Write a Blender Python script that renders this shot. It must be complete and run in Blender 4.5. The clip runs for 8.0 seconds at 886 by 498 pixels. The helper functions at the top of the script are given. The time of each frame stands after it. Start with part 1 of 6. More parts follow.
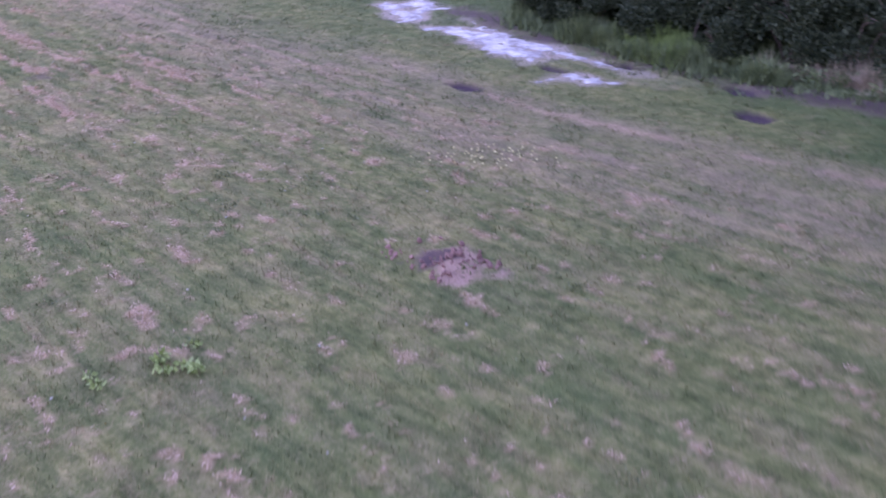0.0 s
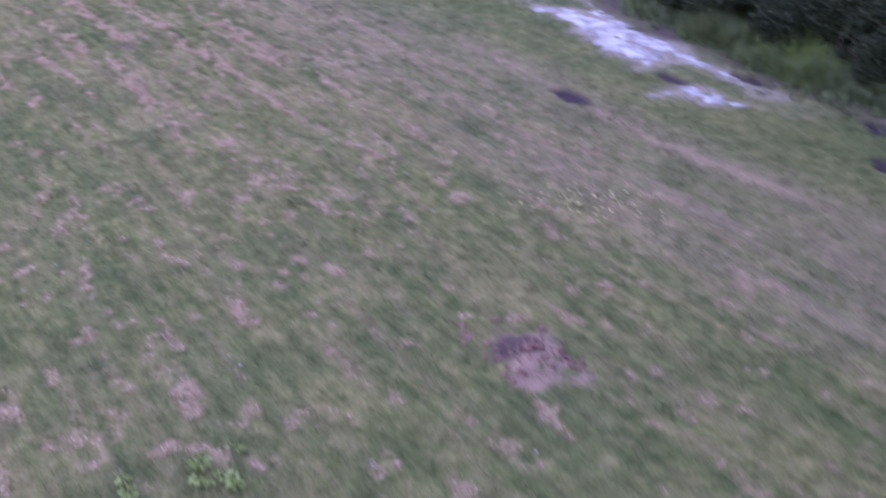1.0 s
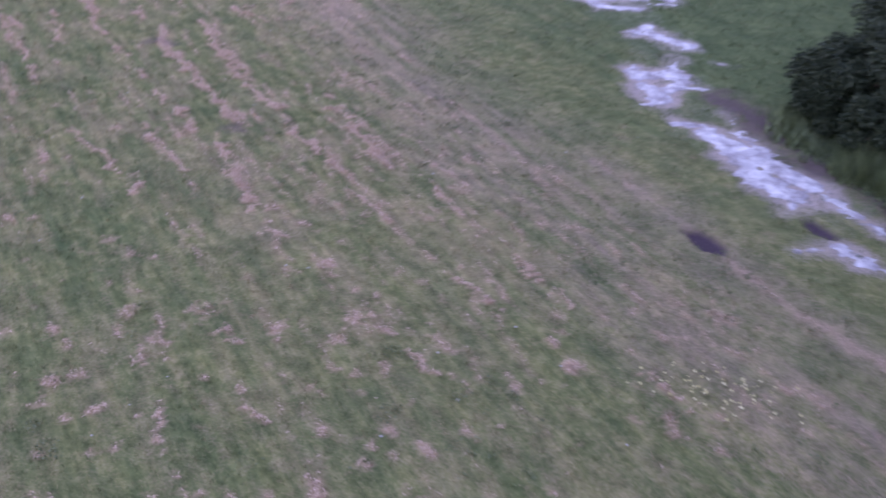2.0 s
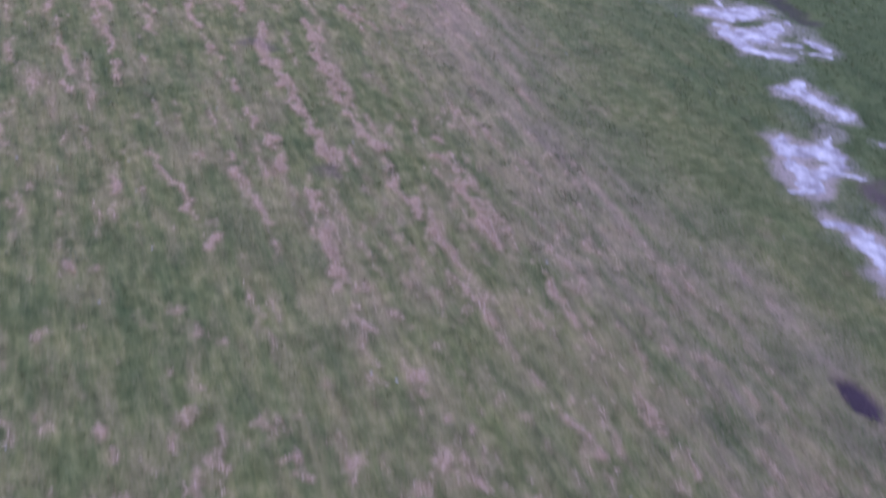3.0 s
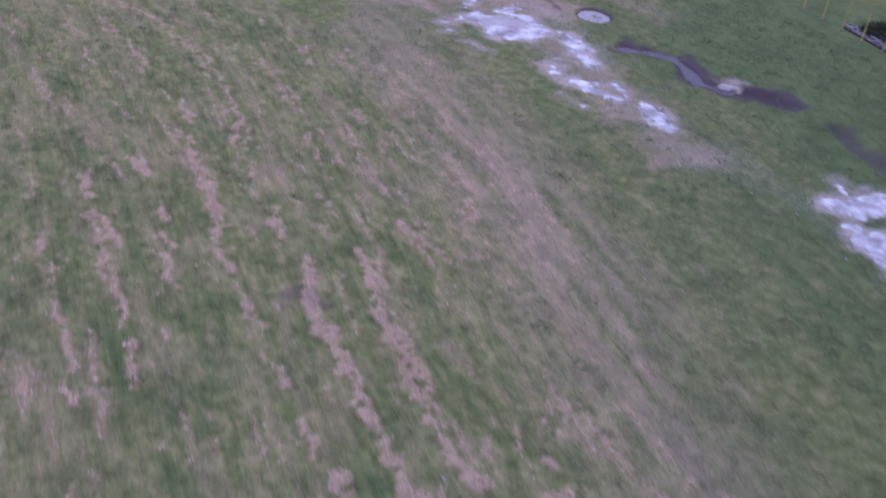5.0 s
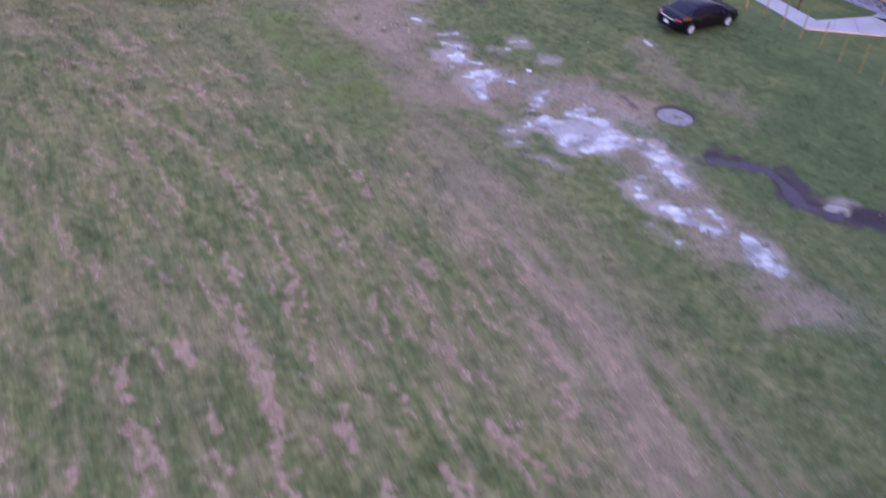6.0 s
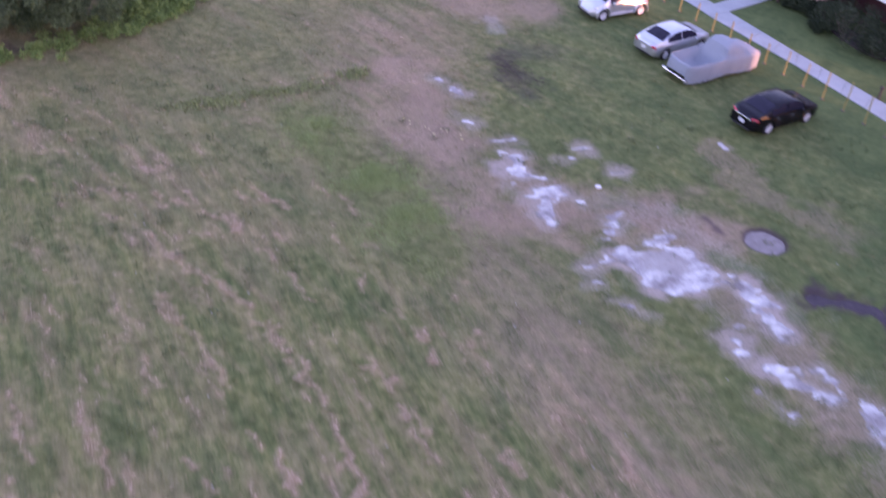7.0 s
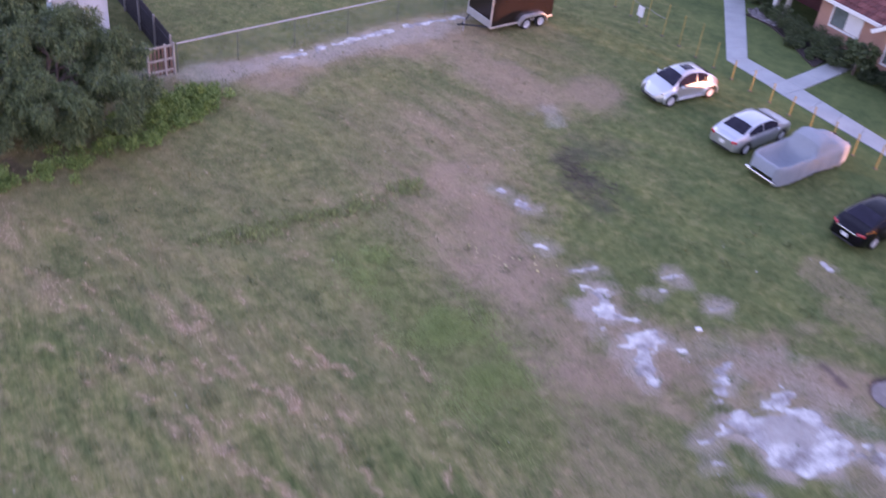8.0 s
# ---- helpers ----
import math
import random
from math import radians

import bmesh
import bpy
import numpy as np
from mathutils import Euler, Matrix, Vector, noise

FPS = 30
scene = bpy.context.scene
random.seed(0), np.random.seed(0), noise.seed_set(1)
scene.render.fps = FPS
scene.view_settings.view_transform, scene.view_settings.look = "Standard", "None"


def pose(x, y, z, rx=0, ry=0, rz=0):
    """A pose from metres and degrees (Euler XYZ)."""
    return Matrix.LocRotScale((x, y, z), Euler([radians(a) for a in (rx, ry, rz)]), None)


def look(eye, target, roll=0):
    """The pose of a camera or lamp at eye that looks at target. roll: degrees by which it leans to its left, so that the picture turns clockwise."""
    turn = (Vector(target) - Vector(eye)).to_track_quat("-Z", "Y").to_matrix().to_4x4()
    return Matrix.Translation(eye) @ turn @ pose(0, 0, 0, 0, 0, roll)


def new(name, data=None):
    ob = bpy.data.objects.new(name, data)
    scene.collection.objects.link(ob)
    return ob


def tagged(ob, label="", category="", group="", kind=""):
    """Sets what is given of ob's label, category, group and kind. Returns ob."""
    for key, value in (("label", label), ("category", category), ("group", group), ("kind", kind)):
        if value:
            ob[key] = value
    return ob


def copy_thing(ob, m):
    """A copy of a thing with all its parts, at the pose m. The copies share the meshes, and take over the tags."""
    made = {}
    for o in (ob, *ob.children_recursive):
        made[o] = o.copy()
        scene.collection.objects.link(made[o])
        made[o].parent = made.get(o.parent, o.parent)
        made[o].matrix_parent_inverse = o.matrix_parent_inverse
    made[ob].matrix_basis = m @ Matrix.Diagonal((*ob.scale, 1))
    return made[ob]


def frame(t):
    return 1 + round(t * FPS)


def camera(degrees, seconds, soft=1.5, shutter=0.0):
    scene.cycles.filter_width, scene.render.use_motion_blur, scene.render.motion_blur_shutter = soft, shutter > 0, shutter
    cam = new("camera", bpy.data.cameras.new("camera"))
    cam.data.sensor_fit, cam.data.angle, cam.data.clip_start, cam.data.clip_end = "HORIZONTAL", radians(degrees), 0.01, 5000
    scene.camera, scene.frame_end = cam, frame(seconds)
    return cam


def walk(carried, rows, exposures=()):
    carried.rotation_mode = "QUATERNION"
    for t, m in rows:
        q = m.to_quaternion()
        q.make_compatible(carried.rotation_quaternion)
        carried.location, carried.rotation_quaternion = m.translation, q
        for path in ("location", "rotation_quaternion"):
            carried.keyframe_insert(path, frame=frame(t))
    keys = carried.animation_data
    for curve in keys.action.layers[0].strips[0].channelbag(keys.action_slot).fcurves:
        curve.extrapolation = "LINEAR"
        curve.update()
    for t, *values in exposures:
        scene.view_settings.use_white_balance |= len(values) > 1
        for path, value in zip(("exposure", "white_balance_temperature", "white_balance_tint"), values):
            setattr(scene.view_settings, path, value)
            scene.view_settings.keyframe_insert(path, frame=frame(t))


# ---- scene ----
cam = camera(46.3, 8.0, soft=1.7, shutter=0.7)
PATH = [
    (0, (-0.187, 0.407, 11.555), (-0.305, 2.192, 10.661), -2.0),
    (0.5, (0.029, 2.793, 12.818), (-0.17, 4.525, 11.837), -0.4),
    (1, (-0.05, 4.82, 14.116), (-0.357, 6.48, 13.044), -0.7),
    (1.5, (-0.051, 6.953, 15.137), (-0.546, 8.632, 14.171), 0.3),
    (1.7, (-0.497, 7.632, 15.536), (-0.971, 9.304, 14.545), 1.1),
    (2.8, (-4.021, 13.087, 17.038), (-4.596, 14.574, 15.831), 6.2),
    (3, (-4.827, 14.024, 17.413), (-5.398, 15.544, 16.246), 7.3),
    (3.5, (-6.522, 16.162, 18.064), (-7.097, 17.693, 16.912), 7.4),
    (4, (-8.598, 18.51, 18.766), (-9.164, 20.039, 17.609), 7.8),
    (4.5, (-10.816, 20.953, 19.42), (-11.368, 22.479, 18.252), 7.8),
    (4.7, (-11.781, 21.872, 19.762), (-12.317, 23.397, 18.585), 8.0),
    (5.8, (-17.765, 28.325, 21.728), (-18.29, 29.825, 20.514), 7.5),
    (6, (-19.076, 29.587, 22.051), (-19.604, 31.084, 20.834), 7.3),
    (6.5, (-21.952, 32.354, 22.663), (-22.465, 33.855, 21.444), 7.0),
    (7, (-24.735, 35.109, 23.221), (-25.247, 36.612, 22.004), 7.5),
    (7.5, (-28.029, 38.021, 23.638), (-28.521, 39.539, 22.432), 7.4),
    (8, (-31.069, 40.974, 24.104), (-31.546, 42.483, 22.881), 7.3),
]
STOPS = 3.72
walk(cam, [(t, look(eye, target, roll)) for t, eye, target, roll in PATH],
     exposures=[(0.0, STOPS + 0.34, 5560, 78), (1.0, STOPS + 0.25, 5570, 77), (1.7, STOPS + 0.08, 5600, 74), (3.0, STOPS - 0.06, 5590, 71), (7.0, STOPS - 0.12, 5640, 70), (8.0, STOPS - 0.13, 5690, 66)])

# ---- light: dusk sky, a last low sun through the slit between two added tree belts ----
SUN_EL, SUN_AZ = radians(2.4), math.atan2(-0.196, 0.98)
world = bpy.data.worlds.new("dusk_sky")
scene.world = world
world.use_nodes = True
wn = world.node_tree.nodes
sky = wn.new("ShaderNodeTexSky")
sky.sky_type = 'NISHITA'
sky.sun_disc = False
sky.sun_elevation = SUN_EL
sky.sun_rotation = math.pi / 2 - SUN_AZ
sky.air_density, sky.dust_density, sky.ozone_density = 1.0, 1.0, 1.0
bg = wn["Background"]
bg.inputs["Strength"].default_value = 0.15
world.node_tree.links.new(sky.outputs["Color"], bg.inputs["Color"])

sun_data = bpy.data.lights.new("sun", 'SUN')
sun_data.energy, sun_data.angle, sun_data.color = 0.8, radians(0.6), (1.0, 0.5, 0.2)
sun = new("sun", sun_data)
sun_dir = Vector((math.cos(SUN_EL) * math.cos(SUN_AZ), math.cos(SUN_EL) * math.sin(SUN_AZ), math.sin(SUN_EL)))
sun.matrix_world = look(sun_dir * 80, (0, 0, 0))

# ---- helpers ----
RNG = np.random.default_rng(7)
TABLE = RNG.random((256, 256))


def vnoise(x, y, off=0):
    """Smooth value noise, 0 to 1."""
    x, y = np.asarray(x, float) + off * 17.31, np.asarray(y, float) + off * 41.77
    ix, iy = np.floor(x).astype(int), np.floor(y).astype(int)
    fx, fy = x - ix, y - iy
    fx, fy = fx * fx * (3 - 2 * fx), fy * fy * (3 - 2 * fy)
    a, b = TABLE[ix & 255, iy & 255], TABLE[(ix + 1) & 255, iy & 255]
    c, d = TABLE[ix & 255, (iy + 1) & 255], TABLE[(ix + 1) & 255, (iy + 1) & 255]
    return (a + (b - a) * fx) * (1 - fy) + (c + (d - c) * fx) * fy


def fbm(x, y, scale, octaves=4, off=0):
    """Fractal noise about 0, roughly -1 to 1."""
    total, amp, norm = 0.0, 1.0, 0.0
    for k in range(octaves):
        total = total + amp * (vnoise(x / scale * 2 ** k, y / scale * 2 ** k, off + k) - 0.5) * 2
        norm += amp
        amp *= 0.55
    return total / norm * 1.5


def smooth(e0, e1, v):
    k = np.clip((v - e0) / (e1 - e0), 0, 1)
    return k * k * (3 - 2 * k)


def seg_dist(x, y, pts):
    """Distance from points to a broken line, and the share of the way along it."""
    best, where = np.full(np.shape(x), 1e9), np.zeros(np.shape(x))
    n = len(pts) - 1
    for k in range(n):
        (x0, y0), (x1, y1) = pts[k][:2], pts[k + 1][:2]
        dx, dy = x1 - x0, y1 - y0
        h = np.clip(((x - x0) * dx + (y - y0) * dy) / (dx * dx + dy * dy), 0, 1)
        d = np.hypot(x - x0 - h * dx, y - y0 - h * dy)
        where = np.where(d < best, (k + h) / n, where)
        best = np.minimum(best, d)
    return best, where


def node_mat(name):
    m = bpy.data.materials.new(name)
    m.use_nodes = True
    return m, m.node_tree.nodes, m.node_tree.links, m.node_tree.nodes["Principled BSDF"]


def noise_node(nodes, links, scale, detail=4.0, vec=None, rough=0.6):
    n = nodes.new("ShaderNodeTexNoise")
    n.inputs["Scale"].default_value, n.inputs["Detail"].default_value, n.inputs["Roughness"].default_value = scale, detail, rough
    if vec is not None:
        links.new(vec, n.inputs["Vector"])
    return n.outputs["Fac"]


def ramp(nodes, links, fac, stops):
    r = nodes.new("ShaderNodeValToRGB")
    while len(r.color_ramp.elements) < len(stops):
        r.color_ramp.elements.new(0.5)
    for e, (p, c) in zip(r.color_ramp.elements, stops):
        e.position, e.color = p, (*c, 1) if len(c) == 3 else c
    links.new(fac, r.inputs["Fac"])
    return r.outputs["Color"]


def mixc(nodes, links, fac, a, b, mode='MIX'):
    m = nodes.new("ShaderNodeMix")
    m.data_type, m.blend_type = 'RGBA', mode
    for sock, v in ((m.inputs[0], fac), (m.inputs[6], a), (m.inputs[7], b)):
        if isinstance(v, (int, float)):
            sock.default_value = v
        elif isinstance(v, tuple):
            sock.default_value = (*v, 1)
        else:
            links.new(v, sock)
    return m.outputs[2]


def maths(nodes, links, op, a, b=0.0, clamp=False):
    m = nodes.new("ShaderNodeMath")
    m.operation, m.use_clamp = op, clamp
    for sock, v in ((m.inputs[0], a), (m.inputs[1], b)):
        if isinstance(v, (int, float)):
            sock.default_value = v
        else:
            links.new(v, sock)
    return m.outputs[0]


def attr(nodes, name):
    n = nodes.new("ShaderNodeAttribute")
    n.attribute_name = name
    return n.outputs["Fac"]


def bump(nodes, links, bsdf, height, strength, distance):
    b = nodes.new("ShaderNodeBump")
    b.inputs["Strength"].default_value, b.inputs["Distance"].default_value = strength, distance
    links.new(height, b.inputs["Height"])
    links.new(b.outputs["Normal"], bsdf.inputs["Normal"])


def world_pos(nodes):
    return nodes.new("ShaderNodeNewGeometry").outputs["Position"]


def plain(name, color, rough=0.6, metal=0.0, var=0.25, scale=8.0, bumpy=0.0, coat=0.0, bump_scale=None):
    """A surface of one paint or stuff, uneven at two scales."""
    m, n, l, b = node_mat(name)
    tc = n.new("ShaderNodeTexCoord").outputs["Object"]
    big, fine = noise_node(n, l, scale * 0.25, 3, tc), noise_node(n, l, scale * 4, 5, tc)
    k = maths(n, l, 'ADD', maths(n, l, 'MULTIPLY', big, 0.6), maths(n, l, 'MULTIPLY', fine, 0.4))
    lo, hi = tuple(c * (1 - var) for c in color), tuple(min(1, c * (1 + var)) for c in color)
    l.new(ramp(n, l, k, [(0.3, lo), (0.7, hi)]), b.inputs["Base Color"])
    l.new(maths(n, l, 'ADD', maths(n, l, 'MULTIPLY', fine, 0.2), rough - 0.1), b.inputs["Roughness"])
    b.inputs["Metallic"].default_value = metal
    b.inputs["Coat Weight"].default_value = coat
    if bumpy:
        bump(n, l, b, fine, 0.6, bumpy)
    return m


def leafy(name, dark, light, rough=0.55, spec=0.3):
    """Leaves or blades: each island has its own shade between two greens."""
    m, n, l, b = node_mat(name)
    rnd = n.new("ShaderNodeNewGeometry").outputs["Random Per Island"]
    big = noise_node(n, l, 0.9, 3, world_pos(n))
    k = maths(n, l, 'ADD', maths(n, l, 'MULTIPLY', rnd, 0.6), maths(n, l, 'MULTIPLY', big, 0.4))
    l.new(ramp(n, l, k, [(0.2, dark), (0.8, light)]), b.inputs["Base Color"])
    b.inputs["Roughness"].default_value = rough
    b.inputs["Specular IOR Level"].default_value = spec
    return m


def mesh_np(name, verts, faces, mats=(), attrs=None, smooth_it=False):
    """One object from arrays: faces is an (n, 3) or (n, 4) array."""
    me = bpy.data.meshes.new(name)
    verts, faces = np.asarray(verts, np.float32), np.asarray(faces, np.int32)
    me.vertices.add(len(verts))
    me.vertices.foreach_set("co", verts.ravel())
    k = faces.shape[1]
    me.loops.add(faces.size)
    me.loops.foreach_set("vertex_index", faces.ravel())
    me.polygons.add(len(faces))
    me.polygons.foreach_set("loop_start", np.arange(0, faces.size, k, dtype=np.int32))
    me.polygons.foreach_set("loop_total", np.full(len(faces), k, np.int32))
    if smooth_it:
        me.polygons.foreach_set("use_smooth", np.ones(len(faces), bool))
    for key, value in (attrs or {}).items():
        me.attributes.new(key, 'FLOAT', 'POINT').data.foreach_set("value", np.asarray(value, np.float32))
    for m in mats:
        me.materials.append(m)
    me.update(calc_edges=True)
    return new(name, me)


def part(name, bm, material, parent, label=""):
    """Links a bmesh as one mesh object under a thing or a part (or at top level)."""
    me = bpy.data.meshes.new(name)
    bm.normal_update()
    bm.to_mesh(me)
    bm.free()
    me.materials.append(material)
    ob = new(name, me)
    if parent is not None:
        ob.parent = parent
    return tagged(ob, label)


def grid_part(name, V, material, parent, label="", push=0.0, smooth_it=True, close=False):
    """A sheet from a grid of points [i][j]; push moves it out along its normals."""
    V = np.asarray(V, float)
    ni, nj = V.shape[:2]
    if push:
        du, dv = np.gradient(V, axis=0), np.gradient(V, axis=1)
        nrm = np.cross(du, dv)
        nrm /= np.maximum(np.linalg.norm(nrm, axis=2, keepdims=True), 1e-9)
        V = V + nrm * push
    idx = np.arange(ni * nj).reshape(ni, nj)
    f = np.stack([idx[:-1, :-1], idx[1:, :-1], idx[1:, 1:], idx[:-1, 1:]], -1).reshape(-1, 4)
    ob = mesh_np(name, V.reshape(-1, 3), f, [material], smooth_it=smooth_it)
    ob.parent = parent
    return tagged(ob, label)


def box_bm(x0, x1, y0, y1, z0, z1, bevel=0.0, bm=None):
    own = bm is None
    bm = bm or bmesh.new()
    made = bmesh.ops.create_cube(bm, size=1, matrix=Matrix.Translation(((x0 + x1) / 2, (y0 + y1) / 2, (z0 + z1) / 2)) @ Matrix.Diagonal((x1 - x0, y1 - y0, z1 - z0, 1)))
    if bevel:
        vs = set(made["verts"])
        bmesh.ops.bevel(bm, geom=[e for e in bm.edges if e.verts[0] in vs and e.verts[1] in vs], offset=bevel, segments=2, affect='EDGES', profile=0.5)
    return bm


def cyl_bm(p0, p1, r0, r1=None, seg=12, bm=None, cap=True):
    """A tapered rod between two points."""
    bm = bm or bmesh.new()
    p0, p1 = Vector(p0), Vector(p1)
    d = p1 - p0
    m = Matrix.Translation((p0 + p1) / 2) @ d.to_track_quat('Z', 'Y').to_matrix().to_4x4()
    bmesh.ops.create_cone(bm, cap_ends=cap, segments=seg, radius1=r0, radius2=r0 if r1 is None else r1, depth=d.length, matrix=m)
    return bm


def lathe_bm(profile, seg=20, axis='Y', caps=True):
    """A turned shape from (radius, along) pairs, about the y or z axis."""
    bm = bmesh.new()
    rings = []
    for r, h in profile:
        ring = []
        for k in range(seg):
            a = 2 * math.pi * k / seg
            c, s = r * math.cos(a), r * math.sin(a)
            ring.append(bm.verts.new((c, h, s) if axis == 'Y' else (c, s, h)))
        rings.append(ring)
    for a, b in zip(rings[:-1], rings[1:]):
        for k in range(seg):
            f = bm.faces.new((a[k], a[(k + 1) % seg], b[(k + 1) % seg], b[k]))
            f.smooth = True
    for ring in (rings[0], rings[-1]) if caps else ():
        if len(set(v.co.to_tuple(5) for v in ring)) > 2:
            bm.faces.new(ring)
    bmesh.ops.remove_doubles(bm, verts=bm.verts, dist=1e-5)
    bmesh.ops.recalc_face_normals(bm, faces=bm.faces)
    return bm


def empty(name, m, label, category, group="", kind=""):
    ob = new(name)
    ob.matrix_world = m
    return tagged(ob, label, category, group, kind)

# ---- plan of the field ----
TRACK = [(-44, 79), (-42, 74.6), (-39.8, 71.4), (-37.5, 68.8), (-35.3, 66.3), (-31.2, 63.3), (-27.5, 59.7), (-22, 55.1), (-17, 49.3), (-12.6, 44.4), (-8.6, 40.2), (-5, 36.6), (-2.2, 33.9), (0.8, 30.9), (6, 27), (14, 22), (30, 11)]
RUT = [(-6, 41), (-3.4, 38.6), (1.1, 33.9), (4.4, 31.3), (6.7, 29.6), (10.3, 27.2), (18, 22.5)]
DITCH = [(-21.3, 68.3), (-20.4, 68.5), (-19.3, 68.8), (-18.4, 68.1), (-17.5, 67.0), (-16.3, 67.0), (-15.1, 67.4), (-13.5, 67.3)]
DITCH_LOW = [(-11.2, 66.3), (-10.2, 65.0), (-8.9, 64.0), (-7.9, 63.2), (-6.7, 61.8)]
HOLES = [(-1.6, 36.75, 0.85, 0.42), (1.75, 38.75, 0.95, 0.4), (8.25, 35.6, 0.8, 0.55), (8.1, 33.0, 0.75, 0.45), (4.5, 38.9, 0.9, 0.4)]
PUDDLE = (-23.7, 70.85, 0.62, 0.62)
A_DIR, N_DIR = np.array((0.831, -0.556)), np.array((0.556, 0.831))   # along the houses' path; away from the field


SAND, WINDROWS = [], []


def sand(*strokes, damp=()):
    """Bare sand: strokes (x0, y0, x1, y1, r) whose frayed union is the patch."""
    SAND.append((strokes, damp))


def windrow(half, *places):
    """A run of dry clippings: half its width, and the places that it passes."""
    WINDROWS.append((half, places))


sand((-35.0, 71.2, -34.0, 71.4, 0.07), (-34.2, 70.1, -33.7, 70.1, 0.37), (-34.3, 71.0, -33.8, 70.0, 0.27), (-33.6, 69.9, -32.8, 70.3, 0.09), (-33.8, 69.1, -33.7, 69.0, 0.08), (-35.7, 71.8, -34.9, 72.5, 0.04))
sand((-32.4, 69.3, -32.0, 69.5, 0.43), (-32.9, 68.7, -32.1, 69.1, 0.12), (-32.2, 69.3, -31.0, 69.5, 0.14), (-32.1, 68.7, -31.7, 67.7, 0.24))
sand((-32.4, 73.2, -31.8, 73.6, 0.12))
sand((-32.5, 72.0, -32.2, 72.5, 0.03))
sand((-30.4, 72.2, -30.0, 72.5, 0.16), damp=((-30.2, 72.3, 0.8),))
sand((-29.4, 69.0, -29.3, 69.4, 0.12), (-29.3, 68.7, -29.2, 68.1, 0.17), (-29.0, 69.3, -28.9, 69.2, 0.06), (-29.4, 67.5, -29.2, 67.7, 0.04))
sand((-28.3, 66.9, -26.8, 66.8, 0.52), (-27.6, 67.2, -26.4, 68.0, 0.57), (-26.8, 66.3, -25.6, 67.3, 0.72), (-26.4, 68.0, -25.1, 67.5, 0.29), (-26.7, 65.8, -25.6, 66.3, 0.32), (-27.8, 68.3, -27.3, 68.6, 0.10), (-27.5, 68.7, -27.1, 69.1, 0.12), (-27.3, 69.3, -26.8, 69.6, 0.05), (-25.2, 67.4, -24.6, 67.4, 0.07), damp=((-27.2, 67.3, 0.85), (-26.6, 67.5, 0.7),))
sand((-29.4, 65.5, -28.8, 66.4, 0.1))
sand((-29.0, 64.7, -28.7, 64.9, 0.05))
sand((-28.2, 64.1, -27.7, 64.3, 0.05), (-27.7, 64.3, -26.9, 64.1, 0.06))
sand((-23.8, 67.4, -23.2, 66.5, 0.33), (-23.2, 66.5, -22.2, 65.7, 0.33), (-23.4, 67.0, -22.9, 67.0, 0.31), (-24.6, 67.8, -23.9, 67.6, 0.04))
sand((-23.8, 65.1, -23.3, 65.4, 0.04), (-23.6, 64.3, -23.3, 63.8, 0.2), damp=((-23.6, 65.1, 0.8),))
sand((-22.4, 63.6, -21.4, 63.3, 0.25), (-21.4, 63.3, -20.2, 63.1, 0.29), (-21.3, 63.8, -20.7, 64.3, 0.12), (-20.7, 64.2, -20.0, 63.6, 0.11), (-20.7, 63.0, -19.9, 63.1, 0.12))
sand((-22.5, 62.1, -22.0, 62.0, 0.05), (-22.0, 62.0, -21.4, 61.7, 0.06))
sand((-19.1, 63.3, -18.7, 63.2, 0.24), (-18.8, 63.1, -18.3, 62.6, 0.33), (-18.3, 62.6, -17.8, 61.9, 0.27), (-18.7, 62.2, -18.6, 62.1, 0.10))
sand((-10.9, 59.8, -10.0, 59.8, 0.44), (-10.9, 61.6, -10.3, 60.7, 0.09), (-10.0, 59.8, -9.0, 61.1, 0.64), (-9.1, 58.0, -8.3, 58.6, 0.79), (-10.0, 58.6, -8.4, 56.9, 0.39), (-8.4, 56.7, -6.7, 57.0, 0.23), (-8.3, 58.6, -7.7, 60.1, 0.44), (-8.9, 62.0, -8.0, 61.7, 0.06), (-7.7, 60.9, -6.7, 60.4, 0.09), (-7.2, 58.4, -6.6, 58.6, 0.17), (-6.1, 59.3, -5.5, 59.0, 0.23), (-6.4, 58.0, -5.2, 58.2, 0.06))
sand((-6.2, 53.7, -5.9, 54.8, 0.34), (-5.8, 54.0, -4.9, 53.3, 0.40), (-4.9, 53.3, -3.8, 52.8, 0.34))
sand((-5.8, 49.5, -5.2, 48.1, 0.30), (-5.3, 48.9, -4.0, 49.5, 0.52), (-4.8, 47.7, -4.2, 46.7, 0.44), (-4.2, 47.7, -3.7, 48.8, 0.34), (-4.3, 50.2, -4.1, 51.4, 0.10), (-4.7, 46.1, -4.3, 46.4, 0.03), (-3.3, 48.3, -2.7, 48.4, 0.10))
sand((-3.4, 44.8, -2.3, 44.8, 0.22), (-2.3, 44.5, -0.7, 42.2, 0.43), (-1.4, 43.7, 0.1, 42.4, 0.47), (-0.6, 41.7, 0.9, 40.6, 0.51), (0.3, 42.5, 1.6, 41.3, 0.43), (1.7, 41.1, 3.8, 39.0, 0.25), (-1.7, 46.4, -1.1, 44.6, 0.10), (-1.2, 44.6, 0.0, 43.4, 0.18), (0.8, 40.3, 0.9, 39.7, 0.15), (3.8, 38.8, 5.0, 37.5, 0.12))
sand((2.2, 37.7, 2.9, 37.2, 0.19), (2.9, 37.2, 3.9, 36.8, 0.09), (1.0, 37.1, 2.0, 37.5, 0.01))
sand((-16.5, 67.3, -15.9, 67.5, 0.2), damp=((-16.2, 67.4, 0.9),))
